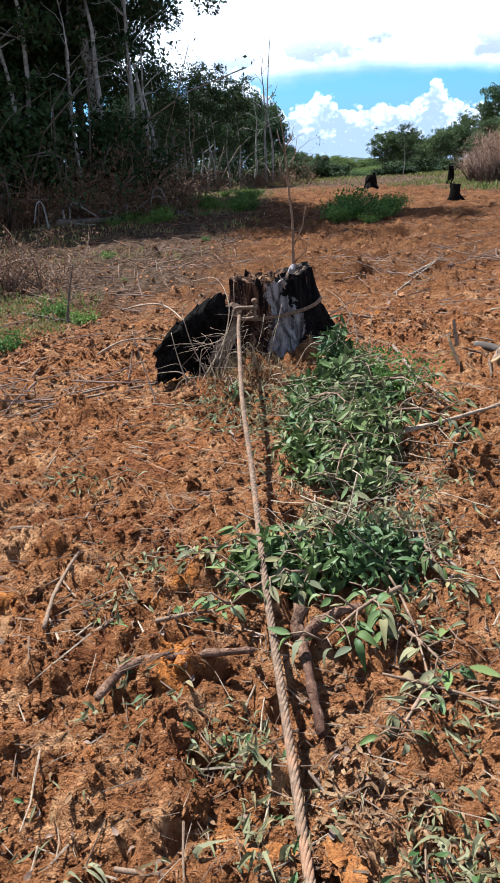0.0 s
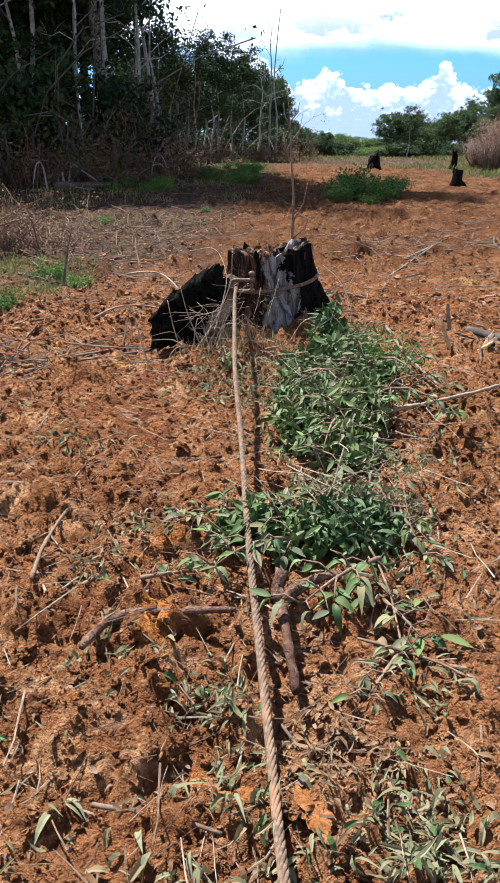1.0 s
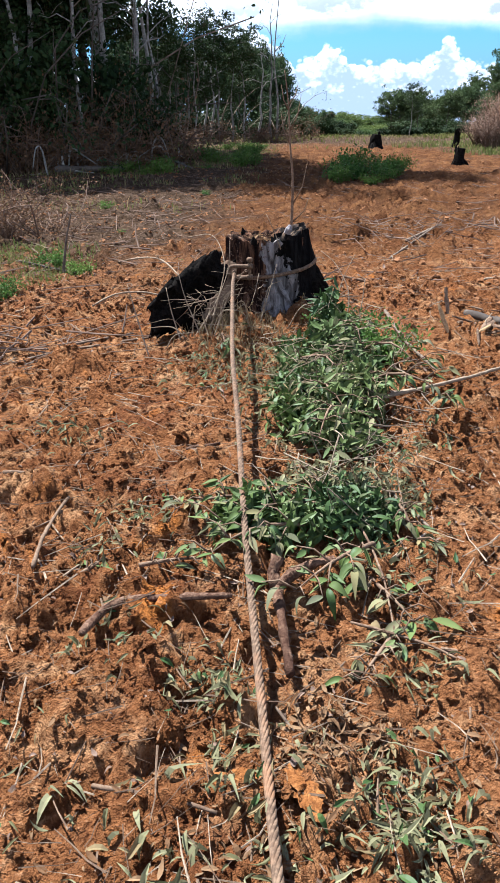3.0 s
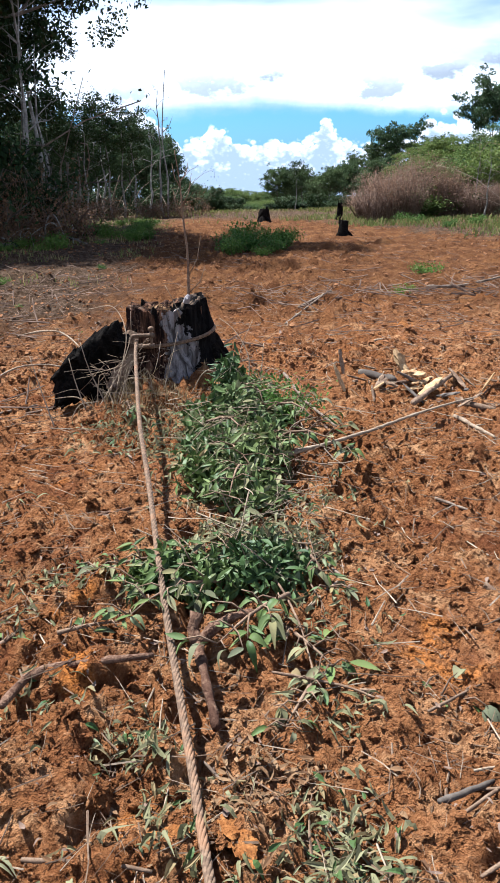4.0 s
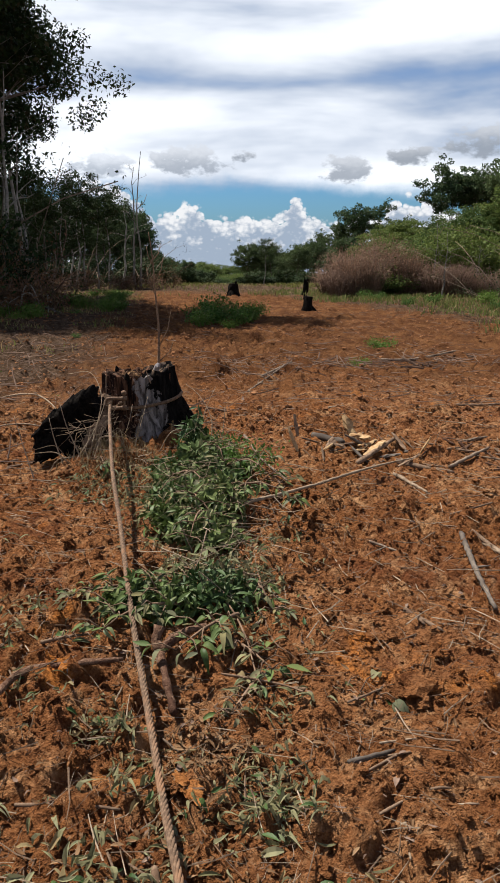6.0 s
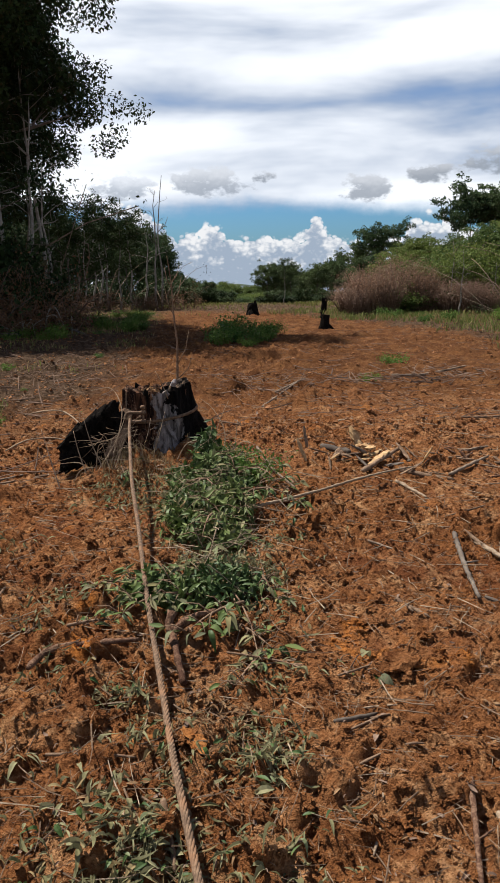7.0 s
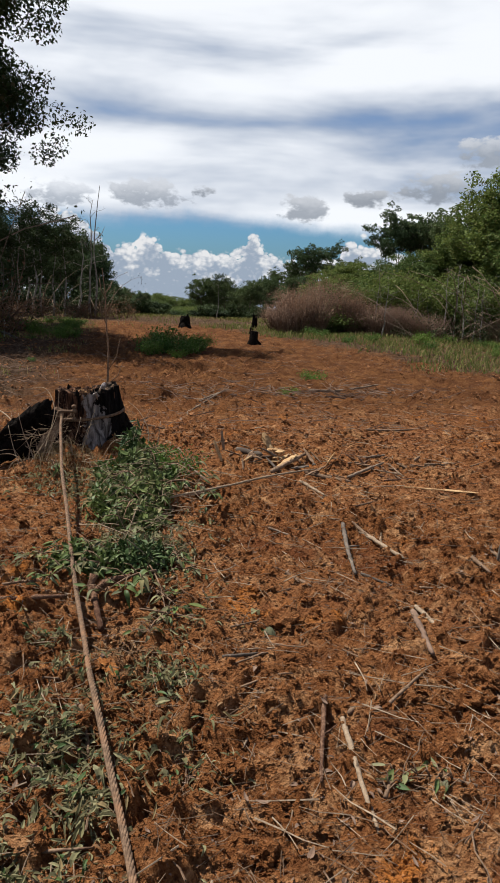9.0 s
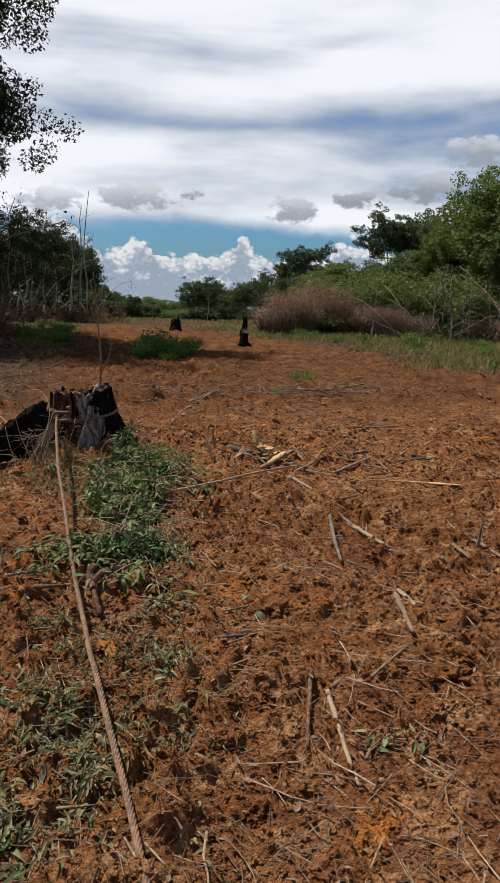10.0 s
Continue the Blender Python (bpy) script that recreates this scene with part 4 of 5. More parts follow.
def stick(pts, radius, mat, label="dry broken stick lying on the red soil", name="stick", lift=0.3, bow=0.0, category="stick"):
    """A knotty tapered stick that lies on the ground along the given places."""
    rnd = stick_rng
    radius = radius * 0.58
    flat = flowing([(x, y, 0) for x, y in pts], 0.06)
    tops = [gz(p[0], p[1]) for p in flat]
    m = len(tops)
    ends = [tops[0] + (tops[-1] - tops[0]) * i / max(1, m - 1) for i in range(m)]
    over = max(0.0, max(a - b for a, b in zip(tops, ends)))
    raw = [(p[0], p[1], ends[i] + over * 0.55 + radius * lift + bow * math.sin(math.pi * i / max(1, m - 1))) for i, p in enumerate(flat)]
    ctr = Vector(raw[0])
    path = [Vector(p) - ctr for p in flowing(raw[::3] + ([raw[-1]] if (len(raw) - 1) % 3 else []), max(0.03, radius * 1.8))]
    n = len(path)
    rad = []
    for i in range(n):
        f = i / max(1, n - 1)
        knot = 1 + 0.5 * max(0, noise.noise(Vector((ctr.x * 9, ctr.y * 9, i * 0.6))))
        rad.append(radius * (1.08 - 0.4 * f) * knot * (0.75 if i in (0, n - 1) else 1))
    for p in path[1:-1]:
        p += Vector((rnd.uniform(-1, 1), rnd.uniform(-1, 1), rnd.uniform(-0.5, 0.5))) * radius * 0.2
    s = Shape().tube(path, rad, 9, 0.2 if mat is ROOT_RED else 0.12, rnd)
    if n > 6 and radius < 0.02 and rnd.random() < 0.6:
        p = path[n // 2]
        e = p + Vector((rnd.uniform(-1, 1), rnd.uniform(-1, 1), rnd.uniform(0.1, 0.8))).normalized() * rnd.uniform(0.03, 0.09)
        s.tube([p, p.lerp(e, 0.5), e], [radius * 0.5, radius * 0.4, radius * 0.2], 5)
    ob = new(name, s.mesh(name, mat))
    ob.matrix_basis = Matrix.Translation(ctr)
    return tagged(ob, label, category, "sticks on the soil")


PALEST = "pale dry stick lying on the red soil"
GREYST = "weathered grey dead branch lying on the soil"
DARKST = "dark burnt branch lying on the soil"
RAW = "freshly split orange-yellow piece of wood"


def split_wood(pts, radius, mat, label, thick=0.5, rise=0.0):
    """A torn flat splinter of wood with pointed ends."""
    (x0, y0), (x1, y1) = pts[0], pts[-1]
    rnd = stick_rng
    a, b = Vector((x0, y0, gz(x0, y0) + 0.02)), Vector((x1, y1, gz(x1, y1) + rnd.uniform(0.02, 0.05) + rise))
    d = (b - a).normalized()
    sd = d.cross(Vector((0, 0, 1))).normalized()
    up = sd.cross(d)
    s, n, k = Shape(), 7, 8
    for i in range(n):
        f = i / (n - 1)
        w = radius * 0.62 * (0.35 + 0.9 * math.sin(0.25 + f * 2.6)) * rnd.uniform(0.75, 1.2)
        for j in range(k):
            q = 2 * math.pi * j / k
            s.v.append(tuple((b - a) * f + sd * (w * math.cos(q) * rnd.uniform(0.8, 1.15) + radius * rnd.uniform(-0.2, 0.2)) + up * (w * thick * math.sin(q) * rnd.uniform(0.7, 1.2))))
    for i in range(n - 1):
        for j in range(k):
            s.f.append((i * k + j, i * k + (j + 1) % k, (i + 1) * k + (j + 1) % k, (i + 1) * k + j))
    s.f += [tuple(reversed(range(k))), tuple((n - 1) * k + j for j in range(k))]
    ob = new("wood_piece", s.mesh("wood_piece", mat, False))
    ob.matrix_basis = Matrix.Translation(a)
    return tagged(ob, label, "wood", "broken wood")


y_root = empty("forked_root", (-0.055, 1.92, gz(-0.055, 1.92) + 0.03), "torn forked root stained with red soil", "root")
for nm, pts, r in (("long_arm", ((0, 0, 0.03), (0.02, -0.19, 0.035), (0.05, -0.40, 0.02)), 0.0165), ("short_arm", ((0, -0.01, 0.03), (0.05, 0.02, 0.07), (0.11, 0.05, 0.085), (0.18, 0.08, 0.085)), 0.019), ("stub", ((0, 0, 0.03), (-0.015, 0.04, 0.06), (0.0, 0.07, 0.10)), 0.024)):
    p = flowing(pts, 0.025)
    part(nm, Shape().tube(p, [r * (1.1 - 0.3 * i / len(p)) * (1 + 0.16 * math.sin(i * 1.3 + r * 900)) * 0.9 for i in range(len(p))], 12, 0.24, stick_rng).mesh(nm, ROOT_RED), y_root)
stick([(-0.601, 1.606), (-0.59, 1.733), (-0.39, 1.797), (-0.19, 1.829)], 0.023, ROOT_RED, "thick curved brown root lying on the soil", "root", 2.0, category="root")
stick([(-0.869, 1.982), (-0.897, 2.241), (-0.875, 2.604)], 0.012, TWIG)
stick([(-0.907, 2.381), (-0.796, 2.417)], 0.014, TWIG)
stick([(-1.215, 2.661), (-1.075, 2.694)], 0.015, TWIG)
stick([(0.332, 2.143), (0.464, 2.321)], 0.013, TWIG_PALE, PALEST)
stick([(-0.044, 2.753), (0.075, 2.608), (0.213, 2.286), (0.291, 1.949), (0.3, 1.772)], 0.008, TWIG, "long thin tan vine stem across the leaves", "vine", 1.0, 0.05)
stick([(0.37, 3.486), (0.922, 3.777), (1.71, 4.51)], 0.016, TWIG_PALE, "long thin pale pole lying across the soil", "pole", 1.5, 0.05)
stick([(0.401, 3.649), (0.893, 3.872)], 0.012, TWIG_PALE, PALEST)
stick([(0.592, 5.521), (0.647, 4.65), (0.744, 4.042)], 0.021, TWIG_GREY, GREYST)
stick([(0.329, 6.694), (0.728, 6.556)], 0.019, TWIG)
stick([(-2.19, 5.558), (-1.989, 5.65)], 0.020, TWIG)
stick([(-1.58, 5.521), (-1.349, 5.617), (-1.079, 5.607)], 0.012, TWIG_PALE, PALEST, "stick", 1.0, 0.05)
stick([(-1.77, 7.277), (-1.362, 6.924), (-0.995, 6.294)], 0.014, TWIG_PALE, PALEST, "stick", 1.0, 0.1)
stick([(-2.672, 7.062), (-2.073, 6.827)], 0.019, BARK_DARK, DARKST)
stick([(-1.564, 4.655), (-1.113, 4.813)], 0.014, TWIG_GREY, GREYST)
stick([(-1.435, 4.551), (-0.974, 4.719)], 0.014, TWIG)
stick([(-1.776, 4.396), (-1.494, 4.646)], 0.010, TWIG_GREY, GREYST)
stick([(-1.727, 4.127), (-1.616, 4.377)], 0.010, TWIG_GREY, GREYST)
stick([(-0.054, 2.733), (-0.045, 2.565), (-0.096, 2.464)], 0.017, ROOT_RED, "hooked red root end sticking from the soil", "root", 1.0, 0.05)
stick([(0.316, 2.787), (0.405, 2.542), (0.484, 2.35)], 0.013, TWIG_GREY, GREYST)
stick([(0.17, 1.789), (0.32, 1.74), (0.47, 1.64)], 0.008, TWIG)
stick([(0.079, 1.512), (0.149, 1.644)], 0.007, TWIG)
stick([(-0.454, 1.133), (-0.314, 1.107), (-0.154, 1.05)], 0.011, TWIG)
stick([(-0.042, 1.434), (0.008, 1.327)], 0.007, TWIG_GREY, GREYST)
stick([(-0.513, 3.045), (-0.362, 3.095)], 0.017, ROOT_RED)
stick([(-0.964, 2.826), (-0.963, 2.998)], 0.009, TWIG)
stick([(-0.759, 1.944), (-0.728, 2.081)], 0.007, TWIG_PALE, PALEST)
stick([(-0.599, 2.031), (-0.569, 1.934)], 0.005, TWIG)
stick([(1.56, 3.09), (1.46, 2.593), (1.4, 2.217)], 0.025, BARK_DARK, DARKST)
stick([(1.63, 3.11), (1.75, 2.85)], 0.022, TWIG)
stick([(1.04, 3.041), (1.2, 2.876)], 0.013, TWIG_GREY, GREYST)
stick([(0.517, 1.194), (0.587, 1.233), (0.688, 1.291)], 0.015, BARK_DARK, DARKST)
stick([(0.627, 1.283), (0.737, 1.217)], 0.007, TWIG)
stick([(0.648, 1.323), (0.788, 1.359)], 0.007, TWIG_PALE, PALEST)
stick([(0.599, 1.572), (0.7, 1.649), (0.81, 1.725)], 0.008, TWIG)
stick([(0.566, 1.028), (0.656, 1.097), (0.806, 1.103)], 0.008, TWIG)
stick([(2.62, 6.58), (3.04, 6.5), (3.49, 6.59)], 0.022, TWIG)
stick([(2.72, 9.22), (3.16, 9.21), (4.01, 10.01)], 0.030, TWIG_GREY, GREYST)
stick([(1.03, 8.164), (1.5, 8.94)], 0.026, TWIG_GREY, GREYST)
stick([(0.754, 7.473), (1.36, 8.576)], 0.018, TWIG_GREY, GREYST)
stick([(1.14, 5.347), (1.3, 4.929)], 0.050, BARK_DARK, DARKST)
split_wood([(1.36, 4.79), (1.58, 5.01)], 0.032, WOOD_RAW, RAW)
stick([(1.32, 4.544), (1.75, 5.06)], 0.032, TWIG)
stick([(1.61, 4.69), (1.8, 4.53), (2.0, 4.42)], 0.038, TWIG)
stick([(1.98, 4.47), (2.38, 4.73)], 0.024, TWIG_GREY, GREYST)
stick([(2.26, 5.0), (2.55, 5.19)], 0.022, TWIG_GREY, GREYST)
stick([(1.54, 4.35), (1.63, 3.88)], 0.021, TWIG_PALE, PALEST)
stick([(1.003, 2.254), (1.05, 2.118)], 0.015, TWIG)
stick([(1.59, 3.35), (1.86, 3.4)], 0.012, TWIG)
stick([(1.49, 6.462), (1.65, 6.54)], 0.021, TWIG_PALE, PALEST)
stick([(0.495, 4.227), (0.603, 3.956)], 0.013, TWIG_PALE, PALEST)
stick([(0.924, 0.743), (0.903, 0.438), (0.891, 0.173)], 0.017, TWIG_PALE, PALEST)
stick([(0.885, 0.876), (0.762, 0.409)], 0.016, ROOT_RED)
stick([(0.954, 0.762), (1.04, 0.912)], 0.015, TWIG)
stick([(1.55, 1.69), (1.46, 1.191)], 0.027, TWIG_PINK)
stick([(1.58, 1.73), (1.59, 1.42)], 0.021, TWIG_PALE, PALEST)
stick([(1.61, 1.47), (1.65, 1.28)], 0.015, TWIG)
stick([(1.11, 0.799), (1.39, 1.074)], 0.013, TWIG)
stick([(1.38, 0.652), (1.35, 0.512)], 0.012, TWIG)
split_wood([(2.37, 4.15), (2.9, 3.88)], 0.025, WOOD_RAW, RAW)
stick([(1.67, 3.03), (1.79, 2.51)], 0.024, TWIG_PALE, PALEST)
stick([(1.46, 2.303), (1.62, 2.09)], 0.014, BARK_DARK, DARKST)
stick([(2.3, 2.58), (2.45, 2.16)], 0.022, TWIG)
stick([(2.15, 2.33), (2.16, 2.1)], 0.021, TWIG)
stick([(1.69, 2.09), (1.94, 2.0)], 0.010, TWIG_PALE, PALEST)
stick([(-0.129, 0.115), (0.021, 0.104)], 0.009, TWIG)
stick([(-0.055, 0.817), (-0.017, 0.606)], 0.018, TWIG)
stick([(0.12, -0.04), (0.21, -0.2)], 0.008, TWIG_PALE, PALEST)
stick([(0.1, -0.08), (0.15, -0.22)], 0.008, TWIG_PALE, PALEST)
stick([(0.03, -0.25), (0.17, -0.29)], 0.014, TWIG)
stick([(1.0, -0.35), (1.02, -0.43)], 0.013, TWIG)
stick([(0.636, 0.985), (0.605, 0.842)], 0.009, TWIG_PALE, PALEST)
stick([(0.574, 0.75), (0.534, 0.659)], 0.008, TWIG_PALE, PALEST)
stick([(0.454, 0.763), (0.514, 0.731)], 0.008, TWIG)
stick([(0.626, 0.996), (0.736, 1.054), (0.876, 1.06)], 0.008, TWIG_PALE, PALEST)
stick([(0.567, 1.172), (0.758, 1.299)], 0.008, TWIG)
stick([(1.003, 2.254), (1.1, 2.044)], 0.016, TWIG)


# ---- burnt stubs, sapling and stakes farther off ----
def burnt_stub(x, y, h, r, seed, label="small charred stump standing in the cleared soil"):
    rnd = random.Random(seed)
    root = empty("burnt_stub", (x, y, gz(x, y)), label, "stump")
    s = Shape().tube([(0, 0, -0.15), (0, 0, h * 0.3), (0.02, 0, h * 0.7), (0.03, 0, h)], [r * 1.35, r * 1.02, r * 0.95, r * 0.8], 11, 0.16, rnd)
    part("trunk", s.mesh("trunk", CHAR, False), root)
    for k in range(3):
        a = rnd.uniform(0, 6.28)
        p = Vector((math.cos(a), math.sin(a), 0)) * r
        s = Shape().tube([p * 0.6 + Vector((0, 0, h * 0.3)), p * 1.3 + Vector((0, 0, h * 0.1)), p * 2.2 - Vector((0, 0, 0.08))], [r * 0.5, r * 0.4, r * 0.2], 6, 0.2, rnd)
        part("root", s.mesh("root", CHAR, False), root)
    for k in range(3):
        a = rnd.uniform(0, 6.28)
        p = Vector((math.cos(a), math.sin(a), 0)) * r * 0.6
        s = Shape().tube([p + Vector((0, 0, h * 0.8)), p * 1.05 + Vector((0, 0, h * rnd.uniform(1.05, 1.3)))], [r * 0.3, r * 0.06], 5, 0.2, rnd)
        part("splinter", s.mesh("splinter", CHAR, False), root)


burnt_stub(2.25, 28.6, 0.46, 0.20, 1)
burnt_stub(3.55, 19.9, 0.38, 0.13, 2)
burnt_stub(4.95, 28.6, 0.62, 0.10, 3, "narrow charred stump standing near the grass")


def thin_tree(name, x, y, pts, r, mat, twigs, label, category):
    rnd = random.Random(int(x * 100))
    root = empty(name, (x, y, gz(x, y)), label, category)
    p = flowing(pts, 0.06)
    part("stem", Shape().tube(p, [r * (1.1 - 0.85 * i / len(p)) for i in range(len(p))], 6, 0.15, rnd).mesh("stem", mat), root)
    for f, dx, dz in twigs:
        b = Vector(p[int(f * (len(p) - 1))])
        e = b + Vector((dx, rnd.uniform(-0.1, 0.1), dz))
        part("twig", Shape().tube([b, b.lerp(e, 0.5) + Vector((dx * 0.2, 0, -0.02)), e], [r * 0.45, r * 0.35, r * 0.12], 5).mesh("twig", mat), root)


thin_tree("sapling", -0.17, 8.8, [(0, 0, -0.1), (0.02, 0, 0.5), (-0.01, 0, 0.9), (-0.03, 0, 1.3), (-0.07, 0, 1.62)], 0.017, TWIG,
          ((0.25, 0.16, 0.45), (0.12, 0.2, 0.3), (0.62, -0.10, 0.32), (0.7, 0.12, 0.35), (0.8, -0.08, 0.25), (0.85, 0.1, 0.2)), "bare brown sapling standing in the cleared soil", "sapling")
thin_tree("leaning_stake", -2.15, 6.7, [(0, 0, -0.06), (0.06, 0.0, 0.25), (0.13, 0.0, 0.50)], 0.015, BARK_DARK, ((0.5, 0.03, 0.06),), "thin dark stake leaning in the ground", "stake")
thin_tree("upright_stick", 2.3, 2.3, [(0, 0, -0.05), (0.01, 0, 0.08), (0.02, 0.0, 0.16)], 0.012, BARK_DARK, (), "short dark stick standing up in the soil", "stick")
x, y = at_angle(-2.3, 40)
thin_tree("dead_pole_tree", x, y, [(0, 0, -0.3), (0.1, 0, 1.6), (-0.05, 0, 3.2), (0.08, 0, 5.0), (0.22, 0, 6.2)], 0.05, BARK_PALE, ((0.5, -0.5, 0.6), (0.6, 0.5, 0.7)), "tall thin dead tree rising above the others", "tree")


# ---- scattered pieces ----
def leaf_template(curl=0.25, fold=0.35, rows=5, wide=0.17):
    """A pointed leaf one unit long, folded along its rib and curled."""
    v, q = [], []
    for i in range(rows):
        f = i / (rows - 1)
        w = wide * math.sin(math.pi * (0.04 + 0.94 * f) ** 0.8)
        z = -curl * (f - 0.3) ** 2
        for s in (-1, 0, 1):
            v.append((f - 0.5, s * w, z + abs(s) * w * fold))
    for i in range(rows - 1):
        for s in (0, 1):
            a = i * 3 + s
            q.append((a, a + 1, a + 4, a + 3))
    return np.array(v), np.array(q)


def twig_template(seed):
    rnd = random.Random(seed)
    v, q = [], []
    n = 4
    for i in range(n):
        f = i / (n - 1)
        c = (f - 0.5, 0.035 * rnd.uniform(-1, 1), 0.02 * rnd.uniform(-1, 1))
        r = 0.016 * (1.2 - 0.7 * f)
        for k in range(4):
            a = k * math.pi / 2
            v.append((c[0], c[1] + r * math.cos(a), c[2] + r * math.sin(a)))
    for i in range(n - 1):
        for k in range(4):
            q.append((i * 4 + k, i * 4 + (k + 1) % 4, i * 4 + 4 + (k + 1) % 4, i * 4 + 4 + k))
    return np.array(v), np.array(q)


def clod_template(seed, n=3):
    """A broken lump of earth about one unit across."""
    index, v, q = {}, [], []

    def corner(p):
        if p not in index:
            d = Vector(p).normalized()
            r = 0.5 + 0.40 * noise.noise(d * 1.6 + Vector((seed * 3.1, 0, 0))) + 0.26 * noise.noise(d * 4.0 + Vector((0, seed * 2.3, 0))) + (0.09 * noise.noise(d * 9.0 + Vector((seed, 0, 4.0))) if n > 4 else 0)
            index[p] = len(v)
            v.append((d.x * r, d.y * r * 0.85, d.z * r * 0.55))
        return index[p]

    for axis in range(3):
        for sign in (-1, 1):
            for i in range(n):
                for j in range(n):
                    ring = []
                    for a, b in ((i, j), (i + 1, j), (i + 1, j + 1), (i, j + 1)):
                        p = [0, 0, 0]
                        p[axis], p[(axis + 1) % 3], p[(axis + 2) % 3] = sign, round(2 * a / n - 1, 4), round(2 * b / n - 1, 4)
                        ring.append(corner(tuple(p)))
                    q.append(tuple(ring if sign > 0 else reversed(ring)))
    return np.array(v), np.array(q)


def scatter(rng, templates, pos, size, tilt, stretch=None):
    """Turned and sized copies of the templates at the places, as vertices and quads."""
    n = len(pos)
    pick = rng.integers(0, len(templates), n)
    vs, qs, base = [], [], 0
    for k, (tv, tq) in enumerate(templates):
        idx = np.nonzero(pick == k)[0]
        m = len(idx)
        if not m:
            continue
        a = rng.uniform(0, 6.283, m)
        tx, ty = rng.normal(0, tilt, m), rng.normal(0, tilt, m)
        s = size[idx]
        v = np.repeat(tv[None], m, 0) * s[:, None, None]
        if stretch is not None:
            v[:, :, 1:] *= stretch[idx][:, None, None]
        c, d = np.cos(tx)[:, None], np.sin(tx)[:, None]
        y, z = v[:, :, 1] * c - v[:, :, 2] * d, v[:, :, 1] * d + v[:, :, 2] * c
        c, d = np.cos(ty)[:, None], np.sin(ty)[:, None]
        x, z = v[:, :, 0] * c - z * d, v[:, :, 0] * d + z * c
        c, d = np.cos(a)[:, None], np.sin(a)[:, None]
        v = np.stack([x * c - y * d, x * d + y * c, z], -1) + pos[idx][:, None, :]
        vs.append(v.reshape(-1, 3))
        qs.append((tq[None] + (np.arange(m) * len(tv))[:, None, None] + base).reshape(-1, 4))
        base += m * len(tv)
    return np.concatenate(vs), np.concatenate(qs)


def strewn(name, rng, templates, xy, size, tilt, lift, mat, label, category, stretch=None, smooth=False):
    z = ground_heights(xy[:, 0], xy[:, 1]) + lift
    v, q = scatter(rng, templates, np.column_stack([xy, z]), size, tilt, stretch)
    return tagged(new(name, array_mesh(name, v, q, mat, smooth)), label, category, kind="stuff")


def in_wedge(rng, n, y0, y1, bias=1.0, half=0.42, add=0.9, shift=0.25):
    """Places over the stretch of ground in front of the walk, denser where it is near."""
    y = y0 + (y1 - y0) * rng.random(n) ** bias
    w = add + half * np.maximum(0, y + 1.5)
    x = shift + 0.14 * (y + 1) + rng.uniform(-1, 1, n) * w
    return np.column_stack([x, y])


LEAVES = [leaf_template(c, f) for c, f in ((0.3, 0.3), (0.9, 0.6), (-0.5, 0.45), (1.5, 0.9))]
SLIM = [leaf_template(c, f, 5, w) for c, f, w in ((0.6, 0.7, 0.08), (1.4, 1.1, 0.09), (-0.9, 0.9, 0.10), (2.0, 1.4, 0.12), (1.0, 0.4, 0.13))]
TWIGS = [twig_template(s) for s in range(6)]
CLODS = [clod_template(s) for s in range(9)]
rs = np.random.default_rng(12)
CLOD_MAT, cn, cb = material("dry_clod", 0.95, 0.02)
cp = place(cn)
ci = cn.put("ShaderNodeNewGeometry").outputs["Random Per Island"]
cc = cn.mix(cn.m("FRACT", cn.m("ADD", ci, cn.put("ShaderNodeObjectInfo").outputs["Random"])), (0.135, 0.057, 0.024), (0.265, 0.128, 0.060))
cc = cn.mix(cn.m("MULTIPLY", cn.ss(cn.noise(cp, 45.0, 4, 0.7), 0.5, 0.35), 0.5), cc, (0.103, 0.044, 0.020))
link(cn, cc, cb.inputs["Base Color"])
bumped(cn, cb, cn.noise(cp, 70.0, 5, 0.7), 0.7, 0.012)
xy = in_wedge(rs, 60000, -0.9, 6.5, 1.2)
size = 0.008 + 0.034 * rs.random(len(xy)) ** 2.8
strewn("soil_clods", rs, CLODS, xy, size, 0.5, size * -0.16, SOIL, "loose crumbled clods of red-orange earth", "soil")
LUMPS = []
for k in range(7):
    s = Shape()
    s.arrays(*clod_template(k + 9, 9))
    LUMPS.append(s.mesh("soil_lump", SOIL, False))
for x, y in in_wedge(rs, 230, -0.8, 6.0, 1.1):
    ob = new("soil_lump", LUMPS[rs.integers(0, 7)])
    k = 0.045 + 0.075 * float(rs.random()) ** 2.2
    ob.matrix_basis = Matrix.LocRotScale((float(x), float(y), gz(x, y) - 0.06 * k), Euler((float(rs.normal(0, 0.3)), float(rs.normal(0, 0.3)), float(rs.uniform(0, 6.28)))), (k, k, k))
    tagged(ob, "broken lump of red-orange earth on the soil", "clod", "lumps of earth")
ob = new("soil_lump", LUMPS[2])
ob.matrix_basis = Matrix.LocRotScale((0.9, 1.68, gz(0.9, 1.68) + 0.01), Euler((0.1, 0.1, 0.4)), (0.26, 0.2, 0.14))
tagged(ob, "large dug-up block of red earth", "clod", "lumps of earth")
xy = in_wedge(rs, 16000, 5.5, 26, 1.5)
size = 0.02 + 0.045 * rs.random(len(xy)) ** 2.5
strewn("far_clods", rs, CLODS, xy, size, 0.4, size * -0.08, CLOD_MAT, "clods of tilled red earth farther off", "soil")
